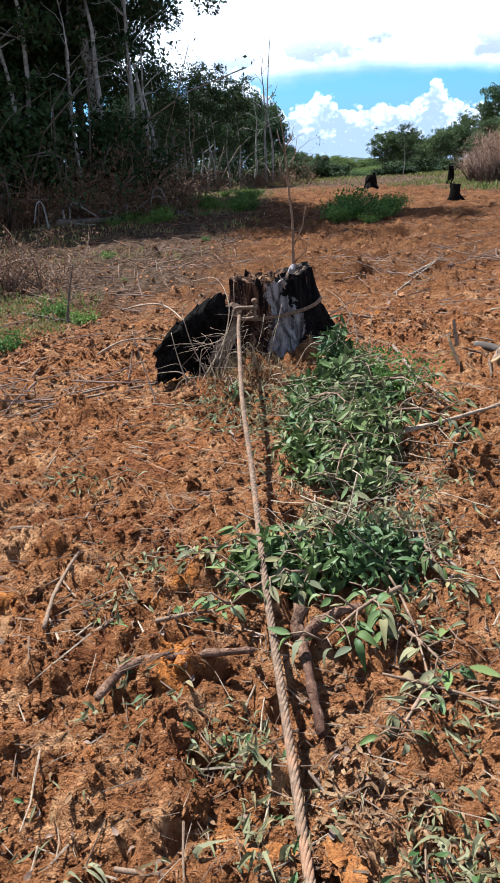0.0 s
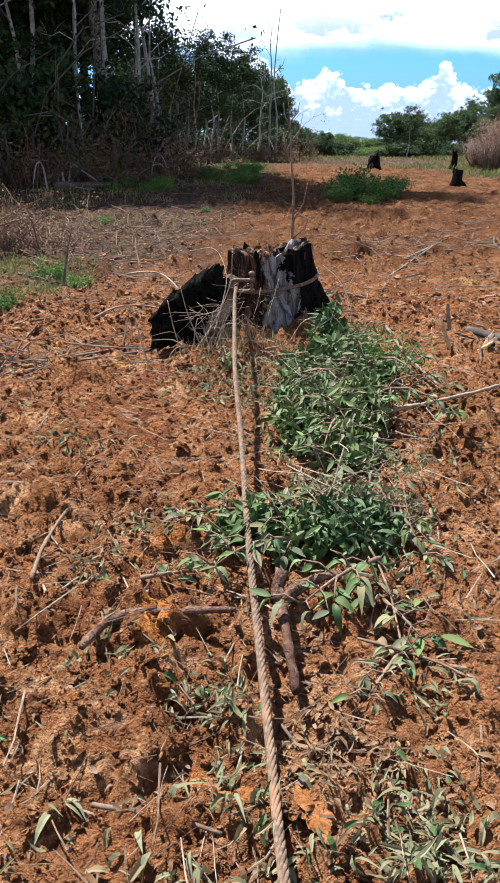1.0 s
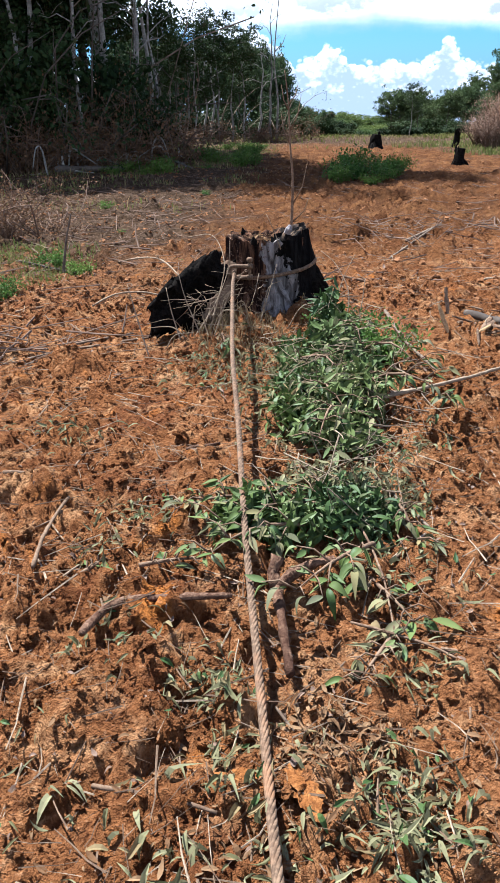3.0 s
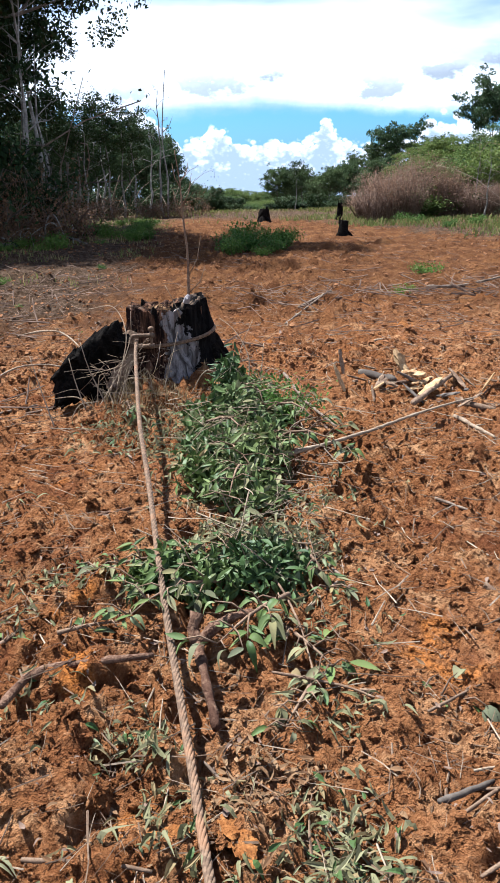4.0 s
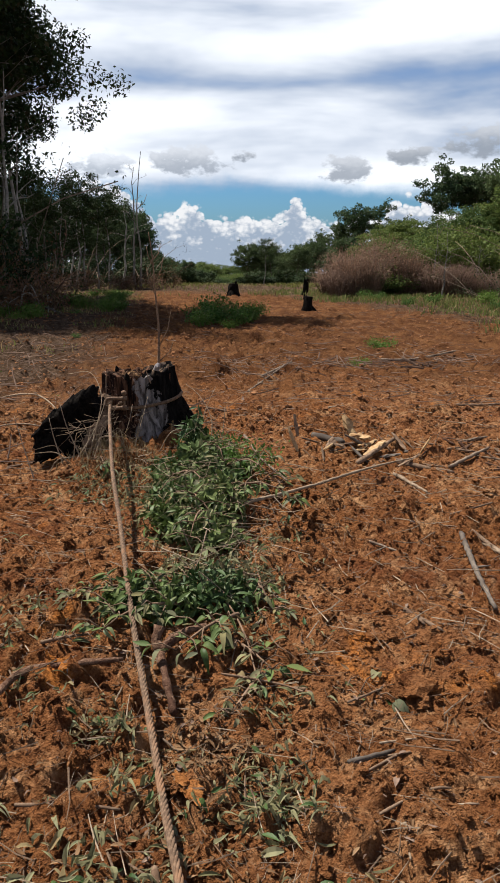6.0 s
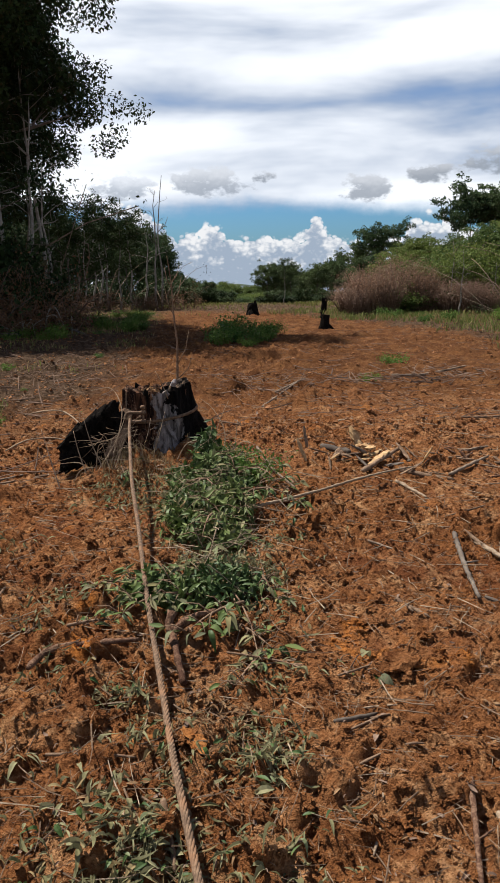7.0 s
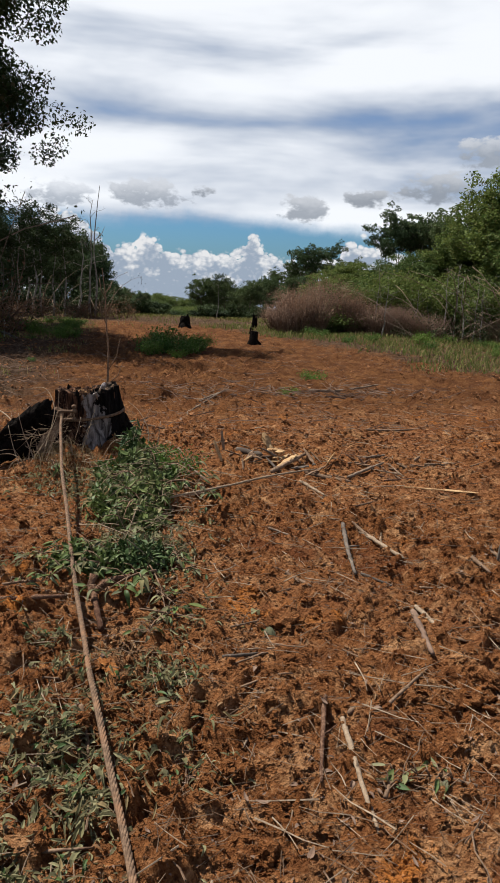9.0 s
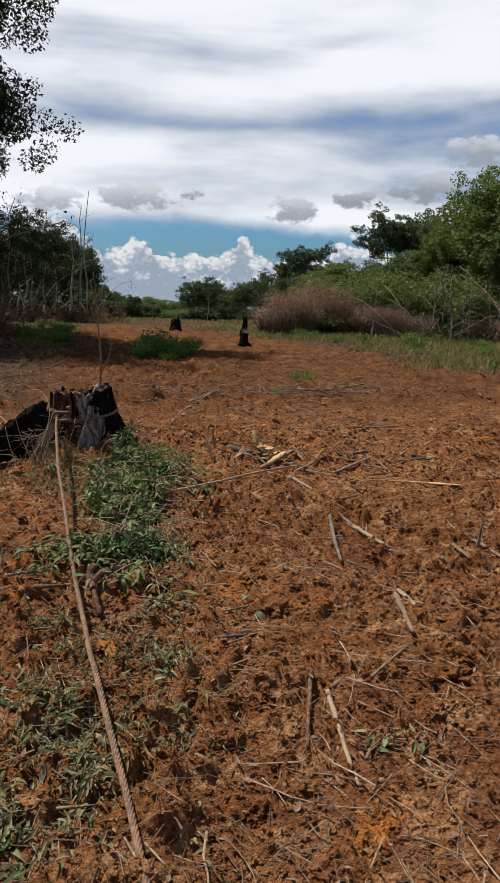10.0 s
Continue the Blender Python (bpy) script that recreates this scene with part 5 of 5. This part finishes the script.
# dark crumbs of bark and root
xy = np.concatenate([in_wedge(rs, 9000, -0.9, 8.0, 1.2), in_wedge(rs, 4000, 6.0, 20, 1.4)])
size = (0.010 + 0.035 * rs.random(len(xy)) ** 2.5) * np.clip(xy[:, 1] / 5.0, 1, 1.7)
strewn("bark_crumbs", rs, LEAVES + TWIGS, xy, size, 0.2, 0.008, TWIG_PINK, "dark crumbs of bark and torn roots on the soil", "litter", rs.uniform(0.6, 1.6, len(xy)))
# twigs
xy = in_wedge(rs, 8000, -0.9, 8.0, 1.2)
size = 0.03 + 0.19 * rs.random(len(xy)) ** 3.0
strewn("twig_litter", rs, TWIGS, xy, size, 0.10, 0.012, TWIG, "thin brown twigs strewn over the soil", "twigs", rs.uniform(0.4, 1.0, len(xy)))
xy = in_wedge(rs, 3600, -0.9, 8.0, 1.2)
size = 0.04 + 0.24 * rs.random(len(xy)) ** 2.4
strewn("pale_twig_litter", rs, TWIGS, xy, size, 0.07, 0.015, TWIG_PALE, "pale dry straw and twigs strewn over the soil", "twigs", rs.uniform(0.3, 0.9, len(xy)))
xy = in_wedge(rs, 1500, 6.5, 22, 1.3)
size = 0.10 + 0.42 * rs.random(len(xy)) ** 2.2
strewn("branch_litter", rs, TWIGS, xy, size, 0.1, 0.02, TWIG_PINK, "brown broken branches strewn over the tilled soil", "branches", rs.uniform(0.35, 0.9, len(xy)))
xy = np.column_stack([rs.normal(3.2, 0.9, 260), rs.normal(9.2, 0.45, 260)])
xy = np.concatenate([xy, np.column_stack([rs.normal(1.4, 0.7, 160), rs.normal(8.7, 0.5, 160)]), np.column_stack([rs.normal(-2.2, 0.5, 160), rs.normal(4.55, 0.25, 160)]), np.column_stack([rs.normal(-2.6, 1.2, 500), rs.normal(10.5, 1.8, 500)])])
size = 0.12 + 0.5 * rs.random(len(xy)) ** 2
strewn("brush_litter", rs, TWIGS, xy, size, 0.2, 0.03, TWIG_PINK, "raked rows of dead brushwood on the soil", "branches", rs.uniform(0.4, 1.0, len(xy)))


def heaps(rng, spots):
    """Places gathered round some spots: x, y, spread x, spread y, how many."""
    return np.concatenate([np.column_stack([rng.normal(x, sx * 0.72, n), rng.normal(y, sy * 0.72, n)]) for x, y, sx, sy, n in spots])


# leaf litter, dry and wilted
xy = np.concatenate([in_wedge(rs, 1700, -0.9, 6.0, 1.2), heaps(rs, ((0.128, 1.333, 0.16, 0.14, 420), (0.117, 3.022, 0.3, 0.3, 250), (-0.325, 4.433, 0.3, 0.25, 700), (0.005, 0.941, 0.22, 0.3, 260), (0.417, 2.996, 0.25, 0.35, 200), (-0.298, 0.316, 0.4, 0.5, 160)))])
size = rs.uniform(0.012, 0.044, len(xy))
strewn("dry_leaf_litter", rs, LEAVES + SLIM, xy, size, 0.28, 0.010, LEAF_DRY, "curled dry brown leaves on the soil", "leaves")
xy = heaps(rs, ((-0.211, 1.493, 0.07, 0.13, 170), (-0.133, 1.259, 0.05, 0.12, 60), (-0.511, 1.644, 0.12, 0.07, 70), (-0.607, 2.393, 0.16, 0.12, 90), (-0.688, 2.132, 0.08, 0.1, 40), (-1.133, 3.131, 0.2, 0.12, 90),
                (0.257, 1.193, 0.14, 0.14, 110), (0.206, 0.987, 0.12, 0.1, 90), (-0.044, 1.046, 0.07, 0.1, 40), (-0.347, 0.581, 0.22, 0.3, 240), (-0.096, 0.786, 0.15, 0.3, 240), (-0.049, 0.105, 0.12, 0.22, 160),
                (-0.35, 0.0, 0.2, 0.2, 150), (0.153, 0.572, 0.14, 0.2, 160), (0.354, 0.621, 0.12, 0.12, 60), (0.309, 1.606, 0.14, 0.08, 70), (0.118, 3.126, 0.3, 0.25, 160), (-0.076, 4.192, 0.3, 0.2, 160), (-0.544, 1.115, 0.2, 0.2, 70), (0.3, -0.2, 0.2, 0.15, 60), (0.362, 2.069, 0.2, 0.2, 120)))
xy = np.concatenate([xy[rs.random(len(xy)) < 0.5], heaps(rs, ((-0.498, 0.318, 0.10, 0.16, 260), (-0.3, 0.053, 0.12, 0.12, 240), (-0.42, -0.2, 0.14, 0.08, 140), (-0.117, 0.577, 0.09, 0.14, 200), (-0.018, 0.261, 0.08, 0.1, 120), (0.286, 1.057, 0.09, 0.12, 110), (-0.377, 4.122, 0.25, 0.25, 240), (0.317, 3.004, 0.25, 0.3, 160)))])
size = rs.uniform(0.018, 0.055, len(xy))
strewn("wilted_leaf_litter", rs, SLIM, xy, size * 1.4, 0.42, 0.012 + 0.02 * rs.random(len(xy)), LEAF_WILT, "wilted grey-green leaves strewn over the soil", "leaves", rs.uniform(0.6, 1.3, len(xy)))
keep = rs.random(len(xy)) < 0.12
strewn("green_leaf_litter", rs, LEAVES, xy[keep] + rs.normal(0, 0.03, (keep.sum(), 2)), size[keep] * 1.05, 0.35, 0.03, LEAF_CUT, "fresh green leaves strewn over the soil", "leaves")

# loose leaves heaped between the cut branches
def heap_leaves(name, n, centre, spread_xyz, lo, hi, mat, label):
    d = rs.normal(size=(n, 3))
    d /= np.linalg.norm(d, axis=1)[:, None]
    p = np.array(centre) + d * (rs.random((n, 1)) ** 0.45) * np.array(spread_xyz)
    p[:, 2] = ground_heights(p[:, 0], p[:, 1]) + 0.02 + np.abs(p[:, 2])
    v, q = scatter(rs, LEAVES, p, rs.uniform(lo, hi, n), 0.8)
    tagged(new(name, array_mesh(name, v, q, mat)), label, "leaves", kind="stuff")


for k, (x, y, sx, sy, sz, n) in enumerate(((0.03, 4.15, 0.20, 0.30, 0.16, 380), (0.21, 4.25, 0.17, 0.32, 0.28, 460), (0.05, 3.70, 0.24, 0.26, 0.17, 420), (0.23, 3.50, 0.21, 0.24, 0.22, 420), (0.01, 3.30, 0.18, 0.20, 0.09, 240), (0.17, 3.12, 0.22, 0.16, 0.10, 240), (0.15, 4.60, 0.14, 0.16, 0.30, 240), (0.33, 3.85, 0.12, 0.30, 0.14, 200))):
    heap_leaves("heaped_green_leaves", n, (x, y, 0), (sx, sy, sz), 0.04, 0.11, LEAF_CUT if k % 2 == 0 else LEAF_MIX, "heap of green leaves in front of the stump")
heap_leaves("heaped_wilted_leaves", 650, (0.072, 3.757, 0), (0.42, 0.80, 0.14), 0.025, 0.06, LEAF_WILT, "wilted leaves in the heap by the stump")
heap_leaves("low_heap_of_leaves", 700, (-0.086, 2.329, 0), (0.24, 0.17, 0.09), 0.04, 0.09, LEAF_CUT, "low heap of dark green leaves on the soil")
heap_leaves("low_heap_of_leaves", 500, (0.185, 2.393, 0), (0.20, 0.22, 0.12), 0.035, 0.08, LEAF_CUT, "low heap of dark green leaves on the soil")
heap_leaves("low_wilted_heap", 620, (0.186, 2.580, 0), (0.34, 0.26, 0.08), 0.025, 0.06, LEAF_WILT, "wilted leaves in the low heap")
xy = heaps(rs, ((0.142, 3.853, 0.22, 0.4, 120), (0.115, 2.553, 0.25, 0.2, 50), (0.367, 3.0, 0.2, 0.3, 60), (0.226, 4.572, 0.2, 0.2, 60), (-0.524, 4.671, 0.18, 0.15, 70)))
size = 0.06 + 0.2 * rs.random(len(xy)) ** 1.8
strewn("heap_twigs", rs, TWIGS, xy, size, 0.4, 0.26 * rs.random(len(xy)) + 0.03, TWIG_PALE, "thin pale twigs among the heaped leaves", "twigs", rs.uniform(0.4, 0.8, len(xy)))

# ---- cut leafy branches ----
def one_leaf(seed):
    tv, tq = leaf_template(random.Random(seed).uniform(-0.6, 1.5), random.Random(seed + 1).uniform(0.3, 0.9), 6, random.Random(seed + 2).uniform(0.13, 0.2))
    s = Shape()
    s.arrays(tv + np.array([0.5, 0, 0]), tq)
    return s


LEAF_MESHES = [one_leaf(s).mesh("leaf", m) for s in range(6) for m in (LEAF_CUT, LEAF_MIX, LEAF_WILT)]
br = random.Random(23)


def leafy_branch(x, y, heading, length, leaves, leaf, rise, label, lift=0.03, bend=0.0):
    """A cut branch: a stem with side twigs and single leaves."""
    z = gz(x, y) + lift
    root = empty("leafy_branch", (x, y, z), label, "branch", "cut leafy branches")
    d = Vector((math.cos(radians(heading)), math.sin(radians(heading)), 0))
    side = Vector((-d.y, d.x, 0))
    path = [d * length * f + side * bend * math.sin(f * 3) * length + Vector((0, 0, rise * math.sin(f * 2.4) - 0.02 * f)) for f in (0, 0.2, 0.4, 0.6, 0.8, 1.0)]
    s = Shape().tube(path, [0.009, 0.008, 0.007, 0.006, 0.004, 0.002], 6, 0.1, br)
    ends = []
    for f in (1, 2, 3, 4, 5):
        for sg in (-1, 1):
            e = path[f] + (d * br.uniform(0.2, 0.9) + side * sg * br.uniform(0.5, 1.0) + Vector((0, 0, br.uniform(-0.15, 0.5)))) * length * 0.26
            part("twig", Shape().tube([path[f], path[f].lerp(e, 0.5) + Vector((0, 0, 0.02)), e], [0.004, 0.003, 0.0015], 4).mesh("twig", TWIG), root)
            ends.append((path[f], e))
    part("stem", s.mesh("stem", TWIG), root)
    for k in range(leaves):
        a, e = br.choice(ends)
        p = a.lerp(e, br.uniform(0.15, 1.05))
        ob = part("leaf", br.choice(LEAF_MESHES), root)
        yaw = math.atan2(e.y - a.y, e.x - a.x) + br.choice((-1, 1)) * br.uniform(0.2, 1.3)
        size = leaf * br.uniform(0.45, 0.9)
        ob.matrix_basis = Matrix.LocRotScale(p, Euler((br.uniform(-0.7, 0.7), br.uniform(-0.25, 0.75), yaw)), (size, size, size))


LEAFY = "cut branch with glossy dark green leaves on the soil"
UPRIGHT = "freshly cut leafy branch heaped against the stump"
for x, y, hd, ln, nl, lf, rise, lift in ((0.126, 4.481, -70, 0.55, 46, 0.085, 0.16, 0.10), (0.275, 4.254, -50, 0.5, 44, 0.09, 0.16, 0.08), (-0.077, 4.087, -60, 0.55, 46, 0.085, 0.14, 0.06),
                                         (0.072, 3.809, -75, 0.6, 48, 0.085, 0.16, 0.06), (0.271, 3.631, -40, 0.5, 46, 0.1, 0.16, 0.05), (0.17, 3.434, -100, 0.5, 44, 0.1, 0.14, 0.05), (0.323, 3.885, -90, 0.5, 44, 0.085, 0.14, 0.06)):
    leafy_branch(x, y, hd, ln, nl, lf, rise, UPRIGHT, lift, br.uniform(-0.1, 0.1))
for x, y, hd, ln, nl, lf, rise in ((0.215, 2.422, 200, 0.5, 60, 0.085, 0.06), (0.064, 2.277, 215, 0.42, 56, 0.09, 0.06), (-0.035, 2.492, 190, 0.4, 50, 0.085, 0.05), (0.314, 2.311, 160, 0.45, 40, 0.1, 0.06), (0.263, 2.159, 230, 0.4, 34, 0.1, 0.05), (0.346, 2.567, 280, 0.35, 30, 0.085, 0.08)):
    leafy_branch(x, y, hd, ln, nl, lf, rise, LEAFY, 0.05, br.uniform(-0.1, 0.1))
for x, y, hd, ln, nl, lf in ((0.232, 2.025, -60, 0.26, 16, 0.13), (0.31, 1.782, -120, 0.24, 16, 0.09), (-0.709, 1.984, 60, 0.14, 10, 0.10), (-0.509, 1.973, 20, 0.2, 10, 0.08), (0.43, 1.714, -10, 0.3, 10, 0.12), (-0.494, 4.508, -80, 0.22, 10, 0.11), (0.952, 0.305, 60, 0.16, 9, 0.08), (1.28, 0.322, 150, 0.2, 12, 0.09)):
    leafy_branch(x, y, hd, ln, nl, lf, 0.012, "small cut twig with large green leaves", 0.008)
blades("stump_straw", rs, heaps(rs, ((-0.523, 4.777, 0.14, 0.12, 330), (-0.273, 4.659, 0.2, 0.1, 200), (0.178, 4.786, 0.14, 0.12, 160), (-0.424, 4.499, 0.2, 0.12, 260))), 0.095, 0.0022, GRASS_DRY, "dry straw and fine dead stems against the stump")
for x, y, s in ((0.327, 4.61, 0.5), (0.445, 4.336, 0.55), (0.227, 4.727, 0.45)):
    plant(s_low[0], x, y, s, 50 * x, label="leafy green shoots growing beside the stump")


# ---- dry stems leaning round the stump ----
def dry_stem(pts, r=0.0045, label="thin pale dry stem bent over beside the stump", mat=TWIG_PALE):
    x, y, _ = pts[0]
    base = Vector((x, y, gz(x, y)))
    p = [Vector(q) - base for q in flowing([(a, b, c + gz(x, y)) for a, b, c in pts], 0.03)]
    ob = new("dead_vine", Shape().tube(p, [r * (1.1 - 0.7 * i / len(p)) for i in range(len(p))], 6).mesh("dead_vine", mat))
    ob.matrix_basis = Matrix.Translation(base)
    tagged(ob, label, "vine", "dead vines")


dry_stem([(-0.594, 4.627, 0.0), (-0.523, 4.724, 0.25), (-0.503, 4.827, 0.42), (-0.592, 4.999, 0.55), (-0.771, 5.131, 0.52)])
dry_stem([(-0.674, 4.562, 0.0), (-0.554, 4.675, 0.18), (-0.473, 4.77, 0.38), (-0.463, 4.822, 0.55)])
dry_stem([(-0.635, 4.525, 0.0), (-0.724, 4.59, 0.2), (-0.774, 4.65, 0.36)])
dry_stem([(-0.554, 4.568, 0.0), (-0.473, 4.717, 0.22), (-0.393, 4.812, 0.33)], 0.004)
dry_stem([(-0.926, 4.348, 0.0), (-0.995, 4.41, 0.22), (-1.055, 4.471, 0.42)])
dry_stem([(-0.755, 4.509, 0.0), (-0.814, 4.58, 0.16), (-0.854, 4.65, 0.30)])
dry_stem([(0.247, 4.673, 0.0), (0.288, 4.771, 0.25), (0.208, 4.886, 0.42), (0.108, 4.952, 0.50)])
dry_stem([(0.327, 4.714, 0.0), (0.368, 4.76, 0.22), (0.388, 4.809, 0.38)])
dry_stem([(0.178, 4.786, 0.05), (0.248, 4.901, 0.3), (0.329, 4.973, 0.46)], 0.0035)
dry_stem([(-0.273, 4.743, 0.0), (-0.212, 4.861, 0.2), (-0.172, 4.919, 0.34)], 0.0035)
dry_stem([(-0.151, 4.989, 0.40), (-0.192, 4.964, 0.52), (-0.242, 4.992, 0.62)], 0.004)
for k in range(34):
    x, y, reach = ((-0.554, 4.653, 0.16), (0.308, 4.789, 0.12), (0.173, 4.058, 0.26), (-0.424, 4.552, 0.22))[k % 4]
    x, y = x + br.gauss(0, reach), y + br.gauss(0, reach * 0.7)
    ang, ln, h = br.uniform(0, 6.28), br.uniform(0.12, 0.34), br.uniform(0.04, 0.26)
    dx, dy = math.cos(ang) * ln, math.sin(ang) * ln * 0.5
    dry_stem([(x, y, 0.0), (x + dx * 0.35, y + dy * 0.35, h * 0.8), (x + dx, y + dy, h * br.uniform(0.7, 1.2))], br.uniform(0.002, 0.0042), "thin pale dry stem in the litter round the stump")
a = rs.uniform(0, 6.283, 240)
r = 0.22 * np.sqrt(rs.random(240))
p = np.column_stack([STUMP_AT[0] - 0.03 + r * np.cos(a), STUMP_AT[1] + r * 0.9 * np.sin(a), gz(*STUMP_AT) + 0.40 + 0.03 * rs.random(240)])
v, q = scatter(rs, LEAVES + TWIGS, p, rs.uniform(0.02, 0.06, 240), 0.5)
tagged(new("stump_top_litter", array_mesh("stump_top_litter", v, q, LEAF_DRY)), "dry leaf crumbs lying on top of the stump", "leaves", kind="stuff")
stick([(-5.5, 17.6), (-4.9, 18.1), (-4.2, 18.4)], 0.13, BARK_DARK, "fallen dark log at the forest edge", "log", 0.6, category="log")
for k in range(40):
    x, y = -5.9 + 0.072 * k + br.uniform(-0.3, 0.3), 18.0 + 0.06 * k + br.uniform(-0.5, 0.6)
    h = br.uniform(0.05, 0.55)
    d, e = br.uniform(-0.9, 0.9), br.uniform(-0.7, 0.3)
    dry_stem([(x, y, -0.05), (x + d * 0.2, y + e * 0.3, h), (x + d * 0.6, y + e * 0.7, h * br.uniform(0.6, 1.3)), (x + d, y + e, h * br.uniform(0.0, 0.8))], br.uniform(0.012, 0.034), "grey torn root lying at the forest edge", BARK_PALE)

split_wood([(0.928, 4.785), (0.858, 4.835)], 0.035, WOOD_RAW, "split orange splinter standing up in the soil", 0.4, 0.17)
split_wood([(1.001, 5.262), (0.981, 5.326)], 0.022, TWIG, "grey splinter standing up in the soil", 0.4, 0.18)
split_wood([(1.46, 5.126), (1.36, 5.222)], 0.055, WOOD_RAW, "freshly split chunk of root wood standing up", 0.6, 0.16)
for k in range(26):
    x, y = br.gauss(1.45, 0.24), br.gauss(4.92, 0.2)
    a, ln = br.uniform(0, 6.28), br.uniform(0.06, 0.24)
    mat, text = ((TWIG, "broken brown piece of root in the soil"), (BARK_DARK, "dark burnt piece of root in the soil"), (WOOD_RAW, RAW))[0 if k % 5 < 3 else (1 if k % 5 == 3 else 2)]
    split_wood([(x, y), (x + math.cos(a) * ln, y + math.sin(a) * ln)], br.uniform(0.012, 0.03), mat, text, 0.6, br.uniform(0, 0.05))
for k in range(34):
    x, y = br.gauss(2.2, 0.4), br.gauss(4.75, 0.22)
    a, ln = br.uniform(-1.4, 1.4), br.uniform(0.10, 0.36)
    stick([(x, y), (x + math.cos(a) * ln, y + math.sin(a) * ln)], br.uniform(0.008, 0.020), (TWIG, ROOT_RED, TWIG)[k % 3], "dead brown stick in a row of broken roots")
split_wood([(1.38, 5.06), (1.50, 4.90)], 0.052, WOOD_RAW, "freshly split pale yellow chunk of root wood", 0.7, 0.05)
split_wood([(1.42, 4.74), (1.62, 4.92)], 0.045, WOOD_RAW, "freshly split pale yellow chunk of root wood", 0.6, 0.03)


# ---- lumps of orange clay turned up among the litter ----
CLAY, kn, kb = material("orange_clay", 0.95, 0.02)
kp = place(kn)
kc = kn.mix(kn.ss(kn.noise(kp, 24.0, 5, 0.65), 0.35, 0.65), (0.185, 0.068, 0.020), (0.300, 0.125, 0.040))
kc = kn.mix(kn.m("MULTIPLY", kn.ss(kn.noise(kp, 90.0, 4, 0.7), 0.52, 0.36), 0.6), kc, (0.095, 0.034, 0.013))
link(kn, kc, kb.inputs["Base Color"])
bumped(kn, kb, kn.noise(kp, 60.0, 5, 0.7), 0.9, 0.02)
for k, (x, y, size, long, turned) in enumerate(((-0.10, 1.16, 0.10, 1.2, 0.4), (0.03, 1.12, 0.07, 1.6, 1.9), (-0.40, 0.10, 0.18, 1.2, 1.4), (-0.33, 0.42, 0.10, 1.3, 0.2), (1.12, 1.06, 0.09, 1.8, 0.5))):
    shape = LUMPS[k % 7].copy()
    shape.materials.clear()
    shape.materials.append(CLAY)
    ob = new("clay_lump", shape)
    ob.matrix_basis = Matrix.LocRotScale((x, y, gz(x, y) - 0.05 * size), Euler((0.1, -0.1, turned)), (size * long, size, size * 0.6))
    tagged(ob, "bright orange lump of clay turned up in the soil", "clod", "lumps of earth")
